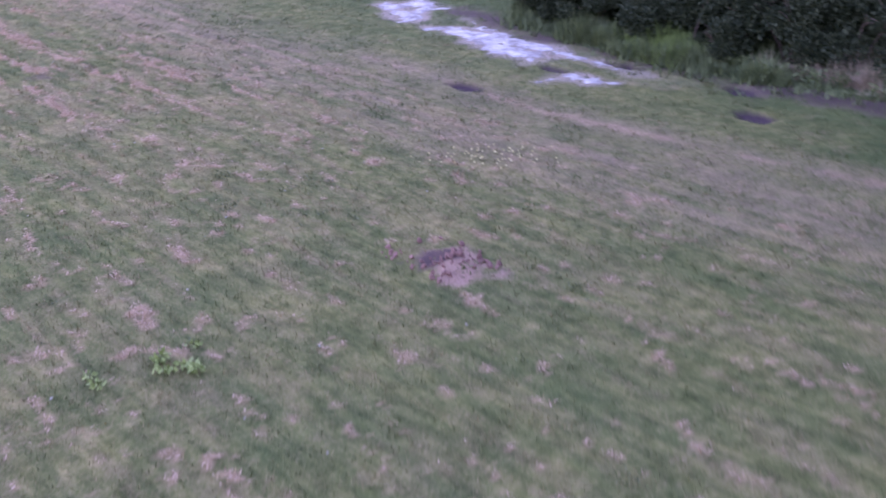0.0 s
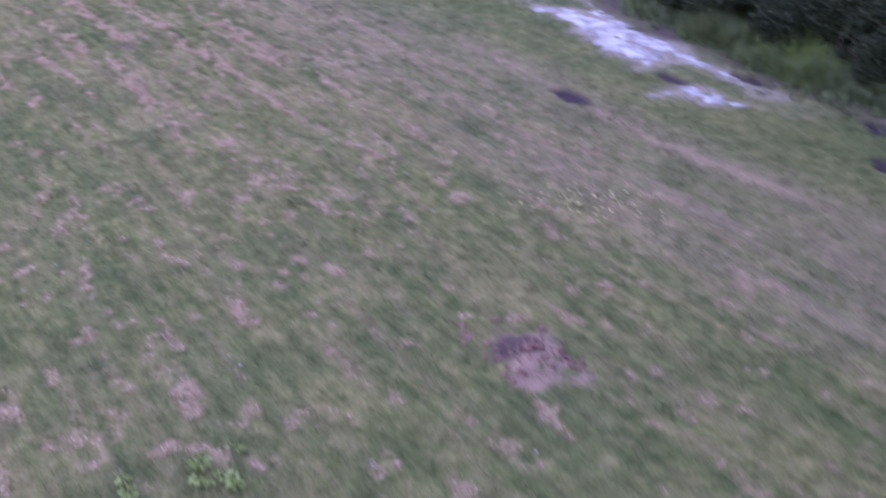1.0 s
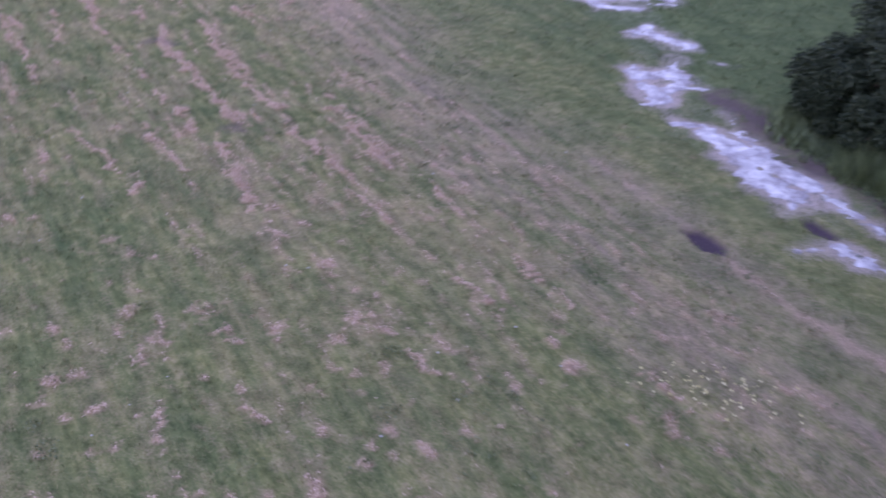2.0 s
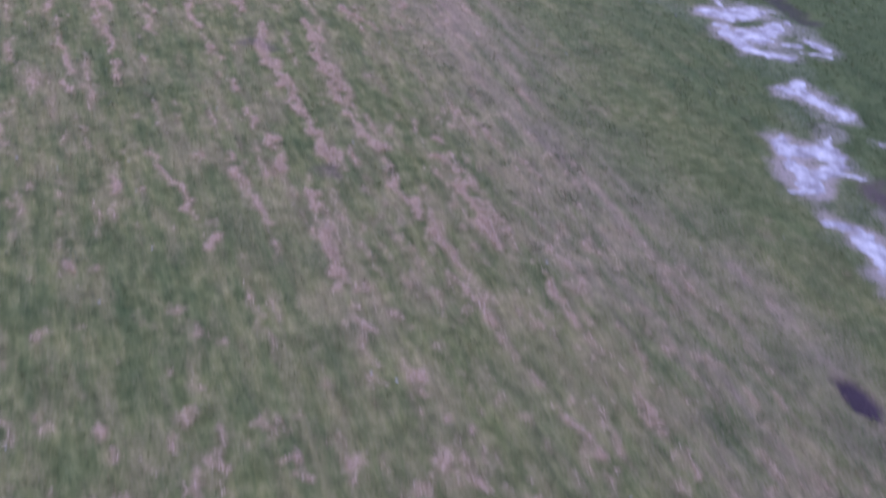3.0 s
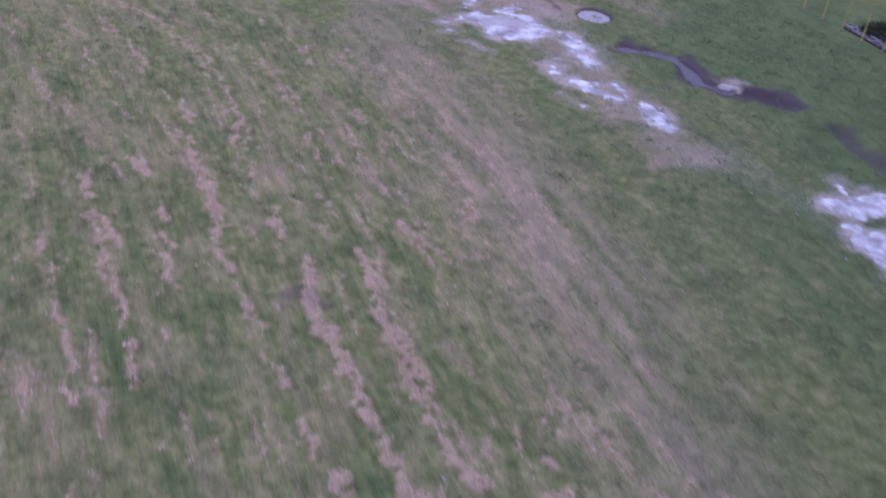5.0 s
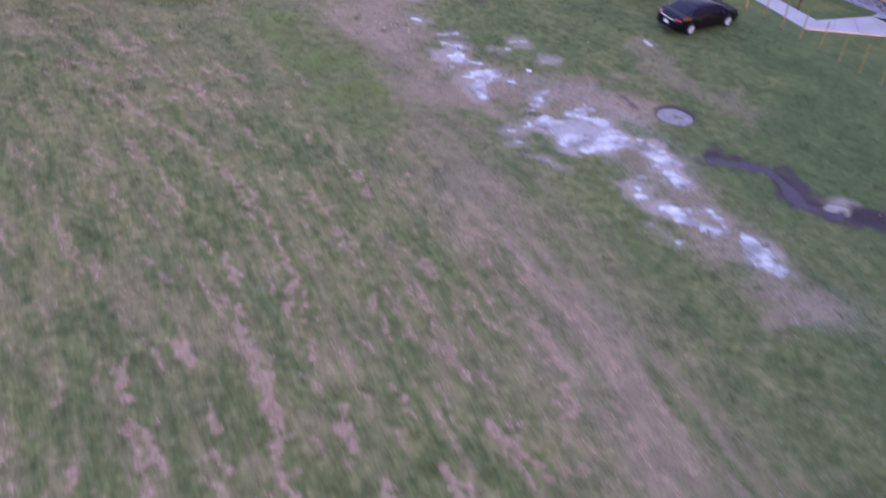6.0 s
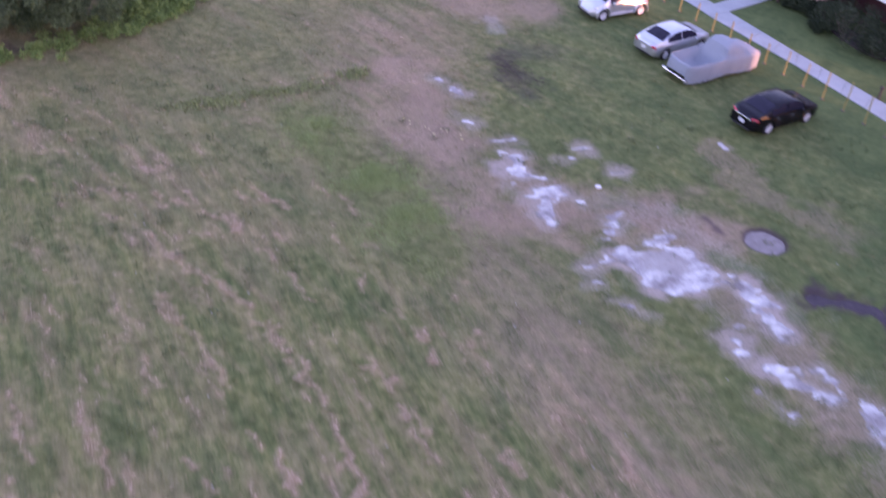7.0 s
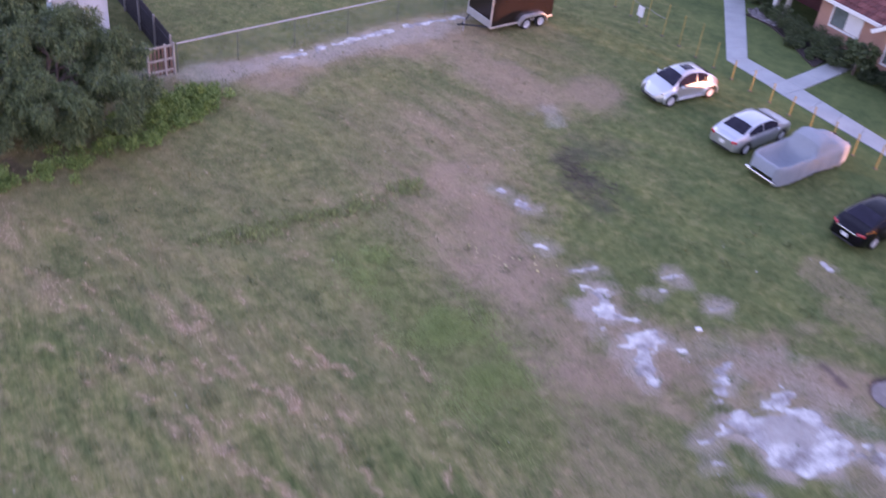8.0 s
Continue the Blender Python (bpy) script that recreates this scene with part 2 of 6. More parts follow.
sand((-2.6, 51.4, -2.2, 51.4, 0.06), damp=((-2.4, 51.4, 0.8),))
sand((-52.9, 80.7, -52.2, 81.8, 0.21), (-51.9, 82.4, -50.8, 84.5, 0.19))
sand((-50.5, 85.0, -49.7, 86.3, 0.21))
sand((-49.2, 87.3, -47.3, 89.8, 0.16))
sand((-39.9, 75.6, -39.7, 75.5, 0.1), (-38.9, 75.1, -38.5, 74.9, 0.14))
sand((-37.2, 72.8, -36.9, 72.6, 0.1), (-38.0, 73.1, -37.8, 73.0, 0.02))
sand((-26.7, 77.3, -26.5, 77.2, 0.1))
windrow(0.2, (-26.0, 46.6), (-24.3, 44.2), (-22.1, 42.3), (-20.1, 40.6), (-18.4, 38.9))
windrow(0.19, (-24.3, 47.1), (-22.3, 45.1), (-20.6, 43.2), (-19.2, 41.9), (-17.6, 40.6))
windrow(0.17, (-16.8, 39.8), (-15.4, 38.4), (-13.8, 37.1), (-12.9, 36.4))
windrow(0.17, (-15.6, 41.3), (-13.8, 39.6), (-12.6, 38.3), (-11.8, 37.6))
windrow(0.12, (-18.1, 37.3), (-17.1, 36.0), (-15.8, 34.6), (-15.0, 33.6))
windrow(0.09, (-21.3, 37.5), (-20.1, 36.5), (-18.9, 35.5), (-17.5, 34.2))
windrow(0.09, (-23.0, 36.1), (-22.2, 35.5), (-21.0, 34.9), (-19.4, 33.4))
windrow(0.08, (-23.3, 34.5), (-22.6, 33.9), (-21.9, 32.7))
windrow(0.12, (-18.8, 33.0), (-19.0, 33.7))
windrow(0.09, (-34.6, 46.5), (-32.3, 44.2), (-30.4, 42.7), (-27.9, 40.4), (-27.1, 39.4))
windrow(0.09, (-33.2, 42.8), (-31.1, 41.2), (-28.9, 39.1), (-27.8, 37.8))
windrow(0.15, (-32.1, 49.5), (-29.8, 47.2), (-27.6, 44.6))
windrow(0.11, (-26.4, 43.7), (-25.1, 42.7), (-23.4, 41.3))
windrow(0.11, (-22.4, 40.5), (-21.6, 39.5))
windrow(0.12, (-20.6, 39.2), (-19.4, 37.6))
windrow(0.09, (-21.4, 37.5), (-20.6, 37.1), (-20.0, 36.5))
windrow(0.08, (-23.2, 36.2), (-21.9, 35.4))
windrow(0.09, (-32.8, 53.1), (-31.1, 51.0))
windrow(0.09, (-26.5, 52.2), (-25.5, 51.5))
windrow(0.1, (-22.5, 51.6), (-21.9, 51.5))
windrow(0.07, (-23.6, 49.2), (-22.3, 49.0))
windrow(0.09, (-30.3, 45.1), (-28.4, 43.0))
windrow(0.09, (-34.0, 48.4), (-32.9, 47.6))
windrow(0.08, (-38.8, 54.4), (-37.4, 53.5))
windrow(0.08, (-35.7, 55.0), (-34.5, 54.2))
windrow(0.12, (-28.3, 48.1), (-27.0, 47.1))
windrow(0.12, (-15.5, 41.4), (-14.3, 40.1))
windrow(0.08, (-16.7, 43.7), (-16.2, 43.2))
windrow(0.12, (-18.6, 39.6), (-17.9, 39.0))
windrow(0.16, (-37.6, 56.9), (-35.0, 55.2), (-32.7, 53.2), (-31.9, 52.3))
windrow(0.13, (-34.9, 52.6), (-33.0, 50.7), (-30.8, 48.5), (-28.2, 45.7))
windrow(0.12, (-34.6, 47.0), (-33.9, 45.8), (-31.9, 44.4), (-31.2, 43.9))
windrow(0.08, (-40.7, 51.2), (-39.6, 50.5), (-37.9, 49.0))
windrow(0.1, (-33.8, 48.4), (-32.5, 47.5))
windrow(0.11, (-36.2, 52.9), (-35.2, 52.2))
windrow(0.1, (-39.9, 53.3), (-39.0, 53.0))
windrow(0.11, (-38.0, 54.2), (-37.0, 53.9))
windrow(0.11, (-41.6, 56.2), (-39.3, 55.1))
windrow(0.11, (-40.6, 58.3), (-38.9, 57.5), (-37.6, 57.0))
windrow(0.1, (-39.6, 60.0), (-37.0, 58.7))
windrow(0.09, (-36.3, 60.6), (-34.8, 59.5))
windrow(0.13, (-33.9, 57.1), (-33.1, 56.6))
windrow(0.15, (-33.0, 59.0), (-32.3, 58.3))
windrow(0.1, (-32.2, 56.1), (-30.9, 55.0), (-30.8, 54.3))
windrow(0.1, (-29.7, 53.3), (-28.2, 51.6))
windrow(0.1, (-27.2, 50.0), (-25.6, 48.6))
windrow(0.1, (-29.1, 55.7), (-28.3, 55.1))
windrow(0.11, (-26.3, 52.2), (-24.8, 50.8))
windrow(0.1, (-24.3, 50.0), (-22.0, 48.5))
windrow(0.09, (-24.9, 54.9), (-23.0, 53.2))
windrow(0.16, (-22.6, 52.3), (-22.0, 51.5))
windrow(0.12, (-28.1, 48.4), (-27.1, 47.3))
windrow(0.14, (-31.4, 46.5), (-30.8, 45.9))
windrow(0.12, (-30.2, 45.3), (-29.7, 44.8))
windrow(0.1, (-31.6, 52.1), (-30.8, 51.1))
windrow(0.14, (-40.0, 58.0), (-38.0, 56.8), (-37.2, 56.5))
windrow(0.12, (-41.8, 56.6), (-39.5, 55.3), (-37.2, 53.9))
windrow(0.12, (-43.8, 59.0), (-41.5, 58.2))
windrow(0.09, (-40.2, 60.4), (-38.5, 59.5))
windrow(0.15, (-33.3, 59.2), (-32.3, 58.5))
windrow(0.12, (-34.5, 56.7), (-33.1, 56.9))
windrow(0.11, (-32.6, 55.8), (-30.5, 54.4))
windrow(0.1, (-31.8, 60.1), (-31.0, 59.5))
windrow(0.1, (-42.7, 50.7), (-40.5, 48.8))
windrow(0.1, (-41.1, 51.9), (-40.4, 50.8), (-39.4, 50.1))
windrow(0.12, (-36.4, 53.2), (-35.2, 52.3))
windrow(0.09, (-42.6, 63.5), (-41.0, 63.1))
windrow(0.08, (-39.4, 64.8), (-37.8, 64.2))
windrow(0.09, (-41.7, 54.4), (-39.2, 52.9))
windrow(0.08, (-38.0, 51.8), (-38.0, 52.6))
windrow(0.09, (-36.9, 51.1), (-35.6, 50.5))
windrow(0.13, (-44.0, 59.0), (-41.6, 58.0), (-40.6, 57.8))
windrow(0.12, (-43.3, 61.2), (-41.5, 61.0))
windrow(0.13, (-40.1, 60.4), (-38.5, 59.5))
windrow(0.09, (-41.6, 63.3), (-40.6, 63.1))
windrow(0.09, (-39.5, 65.0), (-37.5, 63.6))
windrow(0.1, (-46.2, 59.3), (-45.4, 59.1))
windrow(0.1, (-36.7, 61.2), (-36.1, 60.7))
windrow(0.1, (-17.9, 36.9), (-15.7, 34.5))
windrow(0.09, (-14.6, 33.8), (-13.9, 32.8), (-13.2, 32.4))
windrow(0.09, (-12.7, 35.9), (-11.8, 35.0), (-10.6, 34.3))
windrow(0.06, (-10.2, 36.9), (-7.8, 34.3))
windrow(0.09, (-11.7, 31.6), (-10.3, 30.4))
windrow(0.1, (-9.7, 29.8), (-8.9, 29.1))
windrow(0.1, (-8.2, 32.4), (-6.8, 31.2))
windrow(0.08, (-13.2, 27.9), (-12.2, 27.2))
windrow(0.07, (-14.4, 26.3), (-13.9, 25.9))
windrow(0.07, (-6.9, 33.6), (-5.2, 32.2))
windrow(0.07, (-16.9, 26.3), (-16.8, 25.9))
windrow(0.1, (-18.9, 33.1), (-19.1, 33.6))
windrow(0.1, (-25.3, 45.5), (-19.9, 40.5))
windrow(0.1, (-24.8, 48.1), (-18.9, 42.0))
windrow(0.1, (-16.1, 42.5), (-13.7, 39.9), (-11.8, 37.9))
windrow(0.06, (-10.7, 37.5), (-8.6, 35.5))
windrow(0.07, (-8.3, 32.7), (-6.9, 31.2))
windrow(0.07, (-9.8, 30.0), (-7.2, 27.8))
windrow(0.09, (-5.0, 30.1), (-3.9, 29.0))
windrow(0.06, (-7.4, 34.4), (-4.6, 31.9))
windrow(0.08, (-2.2, 29.6), (-1.2, 28.6))
windrow(0.07, (-15.3, 26.5), (-13.1, 24.7), (-11.9, 23.1))
windrow(0.09, (-10.8, 25.1), (-9.9, 24.8))
windrow(0.08, (-13.7, 28.0), (-12.9, 27.6))
windrow(0.07, (-5.4, 15.1), (-4.6, 14.2))
windrow(0.07, (-3.1, 16.1), (-2.2, 14.8))
windrow(0.08, (2.4, 19.9), (3.2, 18.0))
windrow(0.08, (2.9, 16.1), (3.2, 15.4))
windrow(0.06, (4.9, 18.3), (5.8, 17.5))
windrow(0.06, (6.2, 17.4), (6.9, 16.8))
windrow(0.07, (-3.9, 19.4), (-3.3, 18.3))
windrow(0.06, (-8.6, 20.6), (-7.9, 19.7))
windrow(0.06, (-0.5, 16.0), (-0.1, 15.4))


def rows_uv(x, y):
    """Across and along the mower's rows, which bend gently towards the west."""
    s = 0.72 * x - 0.695 * y
    u = 0.695 * x + 0.72 * y
    return u + 0.0055 * np.minimum(s + 52, 0) ** 2, s


def field(x, y):
    """The cover of the ground at places: straw, soil, lush grass, mud, sand and height."""
    u, s = rows_uv(x, y)
    track, _ = seg_dist(x, y, TRACK)
    side = (x + 32) * 0.71 + (y - 65.6) * 0.70        # beyond the track: plus
    wob = fbm(x, y, 3.0, 4, 11)
    strip, _ = seg_dist(x, y, [(-43.2, 69.0), (-40.6, 67.6), (-38.4, 66.4), (-36.6, 65.1), (-34.6, 63.5)])
    mown = smooth(0.6, -1.2, side + 1.1 * wob) * smooth(-62, -50, x) * smooth(66.5, 60, y + 0.22 * (x + 40) + 2.0 * wob) * smooth(0.4, 1.3, strip)
    wig = 0.30 * fbm(u, s * 0.9, 1.3, 3, 5) + 0.10 * fbm(x, y, 0.45, 2, 6)
    patch = fbm(x, y, 9, 3, 31)

    def ridges(pitch, half, off, gap):
        lane = np.floor((u + wig) / pitch + off)
        d = np.abs((u + wig) / pitch + off - lane - 0.5) * pitch
        run = fbm(s * 0.5 + lane * 7.7, lane * 3.1, 1.3, 4, 21 + int(off * 10)) + 0.35 * patch
        wide = half * (0.7 + 0.9 * vnoise(s * 1.3 + lane * 5.3, lane * 2.7, 24))
        return smooth(wide + 0.10, wide - 0.06, d + 0.07 * fbm(x, y, 0.3, 2, 25)) * smooth(gap, gap + 0.35, run)

    rows = np.maximum(0.8 * ridges(1.05, 0.03, 0.0, 0.12), 0.8 * ridges(0.62, 0.02, 0.37, 0.16)) * mown
    big = np.zeros(np.shape(x))
    for half, run in WINDROWS:
        box = (x > min(p[0] for p in run) - 1) & (x < max(p[0] for p in run) + 1) & (y > min(p[1] for p in run) - 1) & (y < max(p[1] for p in run) + 1)
        if box.any():
            bx, by = x[box], y[box]
            sway = 0.16 + 0.7 * half
            d = seg_dist(bx + sway * fbm(bx, by, 0.5, 3, 28), by + sway * fbm(bx, by, 0.5, 3, 29), run)[0]
            big[box] = np.maximum(big[box], smooth(1.35, 0.6, d / (half * (0.82 - 0.2 * smooth(0.12, 0.18, half))) + 1.1 * fbm(bx, by, 0.34, 3, 30)) * (0.85 + 0.15 * smooth(0.08, 0.16, half)) * smooth(-0.62, -0.2, fbm(bx, by, 0.8, 3, 34) + 4.0 * (half - 0.1)))
    rows = np.maximum(rows * (0.35 + 0.4 * smooth(26, 38, y)) * (1 - 0.8 * smooth(52, 62, y)), big * (1 - 0.35 * smooth(49, 55, y)))
    streak = fbm(u * 2.4, s * 0.5, 1.0, 4, 27)
    litter = smooth(0.5, 0.85, fbm(u * 1.5, s * 0.75, 0.55, 4, 41) + 0.2 * patch)
    straw = np.clip(rows + (0.42 + 0.22 * smooth(34, 26, y)) * litter * (0.5 + 0.5 * mown) + 0.27 * mown * smooth(-0.1, 0.6, streak) * (0.55 + 0.45 * smooth(28, 38, y)), 0, 1)
    olive = smooth(58, 68, y) * smooth(-36, -42, x)          # rougher, browner grass in the north-west
    tan = smooth(-0.35, 0.6, 0.7 * fbm(u * 1.8, s * 0.36, 1.6, 5, 33) + 0.45 * patch)
    straw = np.clip(straw + tan * (0.05 + 0.13 * mown * smooth(26, 36, y) + 0.16 * olive) + 0.12 * olive, 0, 1)
    straw = straw * (1 - 0.4 * smooth(2.5, 6, side) * smooth(36, 48, y) * smooth(-44, -36, x))
    straw = straw * (1 - 0.35 * smooth(-33, -39, x) * smooth(64, 58, y))
    straw = straw * (1 - 0.9 * smooth(2.2, 0.9, strip + 0.6 * wob)) * smooth(8.0, 11.5, y) * smooth(-70, -64, x)
    lanes = fbm(u * 3.0, s * 0.25, 1.0, 4, 14)
    rut = seg_dist(x, y, RUT)[0] + 0.25 * fbm(x, y, 0.9, 3, 4)
    straw = np.maximum(straw, 0.36 * smooth(0.45, 0.05, rut) * smooth(-0.5, 0.1, fbm(x, y, 1.6, 3, 7)))
    soil = smooth(2.0, 0.2, track + 0.6 * fbm(u * 2, s * 0.5, 1.5, 4, 3)) * np.clip(0.30 + 0.30 * lanes, 0, 1)
    soil = np.maximum(soil, 0.42 * smooth(4.2, 0.6, track + 1.0 * wob) * np.clip(0.65 + 0.6 * lanes, 0, 1))
    soil = np.maximum(soil, np.maximum(0.5 * smooth(0.35, 0.05, rut), 0.28 * smooth(1.6, 0.3, rut)))
    fan, _ = seg_dist(x, y, [(-41.5, 76), (-38, 71), (-34, 67.5), (-31, 68.5), (-28, 70), (-26, 70.5)])
    soil = np.maximum(soil, 0.66 * smooth(2.8, 0.2, fan + 1.5 * fbm(x, y, 1.8, 5, 51)))
    soil = np.maximum(soil, 0.55 * smooth(2.8, 0.6, seg_dist(x, y, [(-53, 80), (-47, 87), (-40, 84), (-38, 86)])[0] + 1.5 * fbm(x, y, 3, 4, 52)))
    comb = np.sin(2 * math.pi * (u + 0.5 * wig) / 0.58 + 2.2 * fbm(u, s * 0.3, 2.0, 3, 15)) * (0.5 + 0.5 * vnoise(s * 0.35, u * 0.9, 16))   # the mower's fine passes
    lush = 0.45 + 0.4 * fbm(x, y, 5, 4, 61) - 0.5 * streak * (0.3 + 0.7 * mown) + 0.4 * fbm(x, y, 0.8, 3, 62)
    lush = np.clip(lush * 0.55 - 0.30 * lanes + 0.17 * comb * (0.35 + 0.65 * mown) + 0.55 * smooth(3, 9, side) * smooth(30, 60, y) * (0.38 + 0.62 * smooth(-24, -14, x)), 0, 1)
    lush = lush * (1 - 0.75 * smooth(3.2, 1.2, strip))
    soil = soil * (1 - 0.8 * smooth(1.9, 0.8, strip + 0.6 * wob))
    halo = np.zeros(np.shape(x))
    frill = fbm(x, y, 1.1, 4, 63)
    for caps, _ in SAND:
        for x0, y0, x1, y1, r in caps:
            halo = np.maximum(halo, smooth(r + 0.6, r - 0.05, seg_dist(x, y, [(x0, y0), (x1 + 1e-4, y1)])[0] + 0.45 * frill) * min(1.0, 0.3 + r / 0.4))
    soil = np.maximum(soil, 0.5 * smooth(2.2, 0.2, seg_dist(x, y, [(-34, 70), (-29.5, 69), (-26.5, 68.4), (-23, 66), (-21, 63.5), (-18.3, 62.3), (-16.5, 60.2)])[0] + 1.3 * fbm(x, y, 1.3, 5, 53)))
    soil = np.maximum(soil, 0.7 * halo)
    mud = 0.85 * smooth(0.95, 0.3, seg_dist(x, y, DITCH)[0] + 0.7 * fbm(x, y, 0.8, 4, 71))
    mud = np.maximum(mud, smooth(0.85, 0.3, seg_dist(x, y, DITCH_LOW)[0] + 0.35 * fbm(x, y, 0.9, 3, 72)) * 0.6)
    hole = np.zeros(np.shape(x))
    for hx, hy, hr, hs in HOLES:
        e = ((x - hx) * 0.75 + (hy - y) * 0.66, (x - hx) * 0.66 + (y - hy) * 0.75)
        hole = np.maximum(hole, smooth(1.15, 0.55, np.hypot(e[0] / hr, e[1] / hs) + 0.45 * fbm(x, y, 0.6, 4, 73)))
    px, py, pa, pb = PUDDLE
    ring = np.hypot((x - px) / pa, (y - py) / pb) + 0.12 * fbm(x, y, 0.6, 3, 74)
    gully = 0.6 * smooth(0.22, 0.05, seg_dist(x, y, [(-26.2, 71.1), (-25.7, 70.8), (-25.2, 70.3)])[0] + 0.15 * fbm(x, y, 0.4, 3, 84))
    mud = np.maximum.reduce([mud, hole, gully, smooth(1.7, 1.2, ring)])
    ash = smooth(1.5, 0.3, seg_dist(x, y, [(-38, 79.2), (-36.9, 78.0), (-36.2, 77.2)])[0] + 0.9 * fbm(x, y, 1.0, 4, 75))
    ash = np.maximum(ash, 0.5 * smooth(1.3, 0.3, seg_dist(x, y, [(-37.8, 81), (-36.2, 81.4)])[0] + 0.9 * fbm(x, y, 1.0, 4, 76)))
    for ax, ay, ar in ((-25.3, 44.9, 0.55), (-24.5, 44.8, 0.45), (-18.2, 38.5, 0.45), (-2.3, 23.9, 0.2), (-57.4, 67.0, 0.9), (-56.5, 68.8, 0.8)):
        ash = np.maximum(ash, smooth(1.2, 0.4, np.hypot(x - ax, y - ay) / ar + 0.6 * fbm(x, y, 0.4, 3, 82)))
    sand = 0.34 * smooth(1.35, 0.1, seg_dist(x, y, [(-57, 75.8), (-53.6, 79.2), (-50.3, 84.6), (-47.8, 88.6)])[0] + 0.8 * fbm(x, y, 1.6, 4, 77))
    sand = np.maximum(sand, 0.24 * smooth(0.95, 0.1, np.hypot(x + 39.7, (y - 82.6) * 0.8) + 0.7 * fbm(x, y, 0.8, 3, 78)))
    sand = np.maximum(sand, 0.05 * smooth(1.8, 0.4, seg_dist(x, y, [(-28, 67.4), (-22, 64.5), (-17, 61), (-8.5, 58.5), (-5, 52), (-4, 47), (1, 41.5), (6, 37)])[0] + 1.2 * fbm(x, y, 1.3, 4, 79)))
    soil = np.maximum(soil, 0.3 * smooth(1.2, 0.2, seg_dist(x, y, [(-26.7, 77.2), (-25.4, 75.4), (-23.5, 73.8), (-20.5, 73.0)])[0] + 1.1 * fbm(x, y, 1.1, 4, 80)))
    sand = np.maximum(sand, 0.12 * smooth(1.5, 0.2, seg_dist(x, y, [(-29.2, 70.3), (-26.3, 69.6), (-24.6, 68.6), (-22.6, 67.0)])[0] + 1.2 * fbm(x, y, 0.9, 5, 83)))
    sand = np.maximum(sand, 0.36 * halo)
    verge = smooth(1.5, 0.3, seg_dist(x, y, [(-1.6, 47.4), (1.9, 43.2), (5.0, 40.3), (8.4, 37.0), (11.0, 34.8), (14, 32.9), (20, 29)])[0] + 0.6 * fbm(x, y, 1.2, 4, 81))
    mud = np.maximum(mud, 0.7 * verge)
    z = 0.05 * fbm(x, y, 7, 3, 91) + 0.015 * fbm(x, y, 0.8, 2, 92) + 0.05 * rows
    z = z - 0.22 * smooth(0.62, 0.1, seg_dist(x, y, DITCH)[0] + 0.3 * fbm(x, y, 1.0, 3, 71)) - 0.2 * smooth(0.8, 0.1, seg_dist(x, y, DITCH_LOW)[0]) - 0.32 * smooth(1.5, 0.9, ring) - 0.18 * hole
    ma, mb = (x + 1.5) * 0.72 - (y - 22.7) * 0.695, (x + 1.5) * 0.695 + (y - 22.7) * 0.72
    dm = np.hypot(np.where(ma > 0, ma * 0.72, ma * 1.05), mb * 1.3 + 0.12 * np.sin(3 * ma)) + 0.22 * fbm(x, y, 0.55, 3, 95)
    z = z + 0.16 * smooth(1.0, 0.15, dm) - 0.12 * smooth(0.4, 0.1, np.hypot(x + 1.85, y - 22.85))
    soil = np.maximum(soil, smooth(1.05, 0.72, dm + 0.3 * fbm(x, y, 0.45, 3, 93)))
    mud = np.maximum(mud, 0.75 * smooth(0.62, 0.3, np.hypot((x + 1.85) * 0.85, (y - 22.85) * 1.15) + 0.34 * fbm(x, y, 0.35, 3, 94)))
    verd = smooth(0.5, 5.0, (x + 3) * 0.816 + (y - 46) * 0.578 + 1.5 * wob)
    straw, soil, lush = straw * (1 - 0.85 * verd), soil * (1 - 0.6 * verd), np.clip(lush + 0.9 * verd, 0, 1.25)
    beyond = smooth(0.3, -0.8, (x + 56.23) * 0.845 - (y - 76.9) * 0.53)
    straw, soil, lush = straw * (1 - 0.75 * beyond), soil * (1 - 0.8 * beyond), np.clip(lush + 0.3 * beyond, 0, 1)
    built = smooth(52.2, 53.0, (x * N_DIR[0] + y * N_DIR[1])) * smooth(-90, -88, x)   # the kept lawn by the houses
    built = built * smooth(-48, -44, x)
    z = z * (1 - 0.85 * built)
    straw, soil = straw * (1 - 0.8 * built), soil * (1 - 0.9 * built)
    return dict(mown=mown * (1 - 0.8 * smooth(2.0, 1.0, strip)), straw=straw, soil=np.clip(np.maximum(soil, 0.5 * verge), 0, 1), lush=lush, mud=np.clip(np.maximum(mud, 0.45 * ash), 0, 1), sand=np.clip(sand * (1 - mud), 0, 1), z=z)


# ---- materials ----
def row_grain(n, l, across, along, detail=4):
    """Fine streaks that run with the mower's rows."""
    def dot(d):
        v = n.new("ShaderNodeVectorMath")
        v.operation = 'DOT_PRODUCT'
        l.new(world_pos(n), v.inputs[0])
        v.inputs[1].default_value = d
        return v.outputs["Value"]
    c = n.new("ShaderNodeCombineXYZ")
    l.new(maths(n, l, 'MULTIPLY', dot((0.695, 0.72, 0)), across), c.inputs[0])
    l.new(maths(n, l, 'MULTIPLY', dot((0.72, -0.695, 0)), along), c.inputs[1])
    return noise_node(n, l, 1.0, detail, c.outputs[0], 0.65)


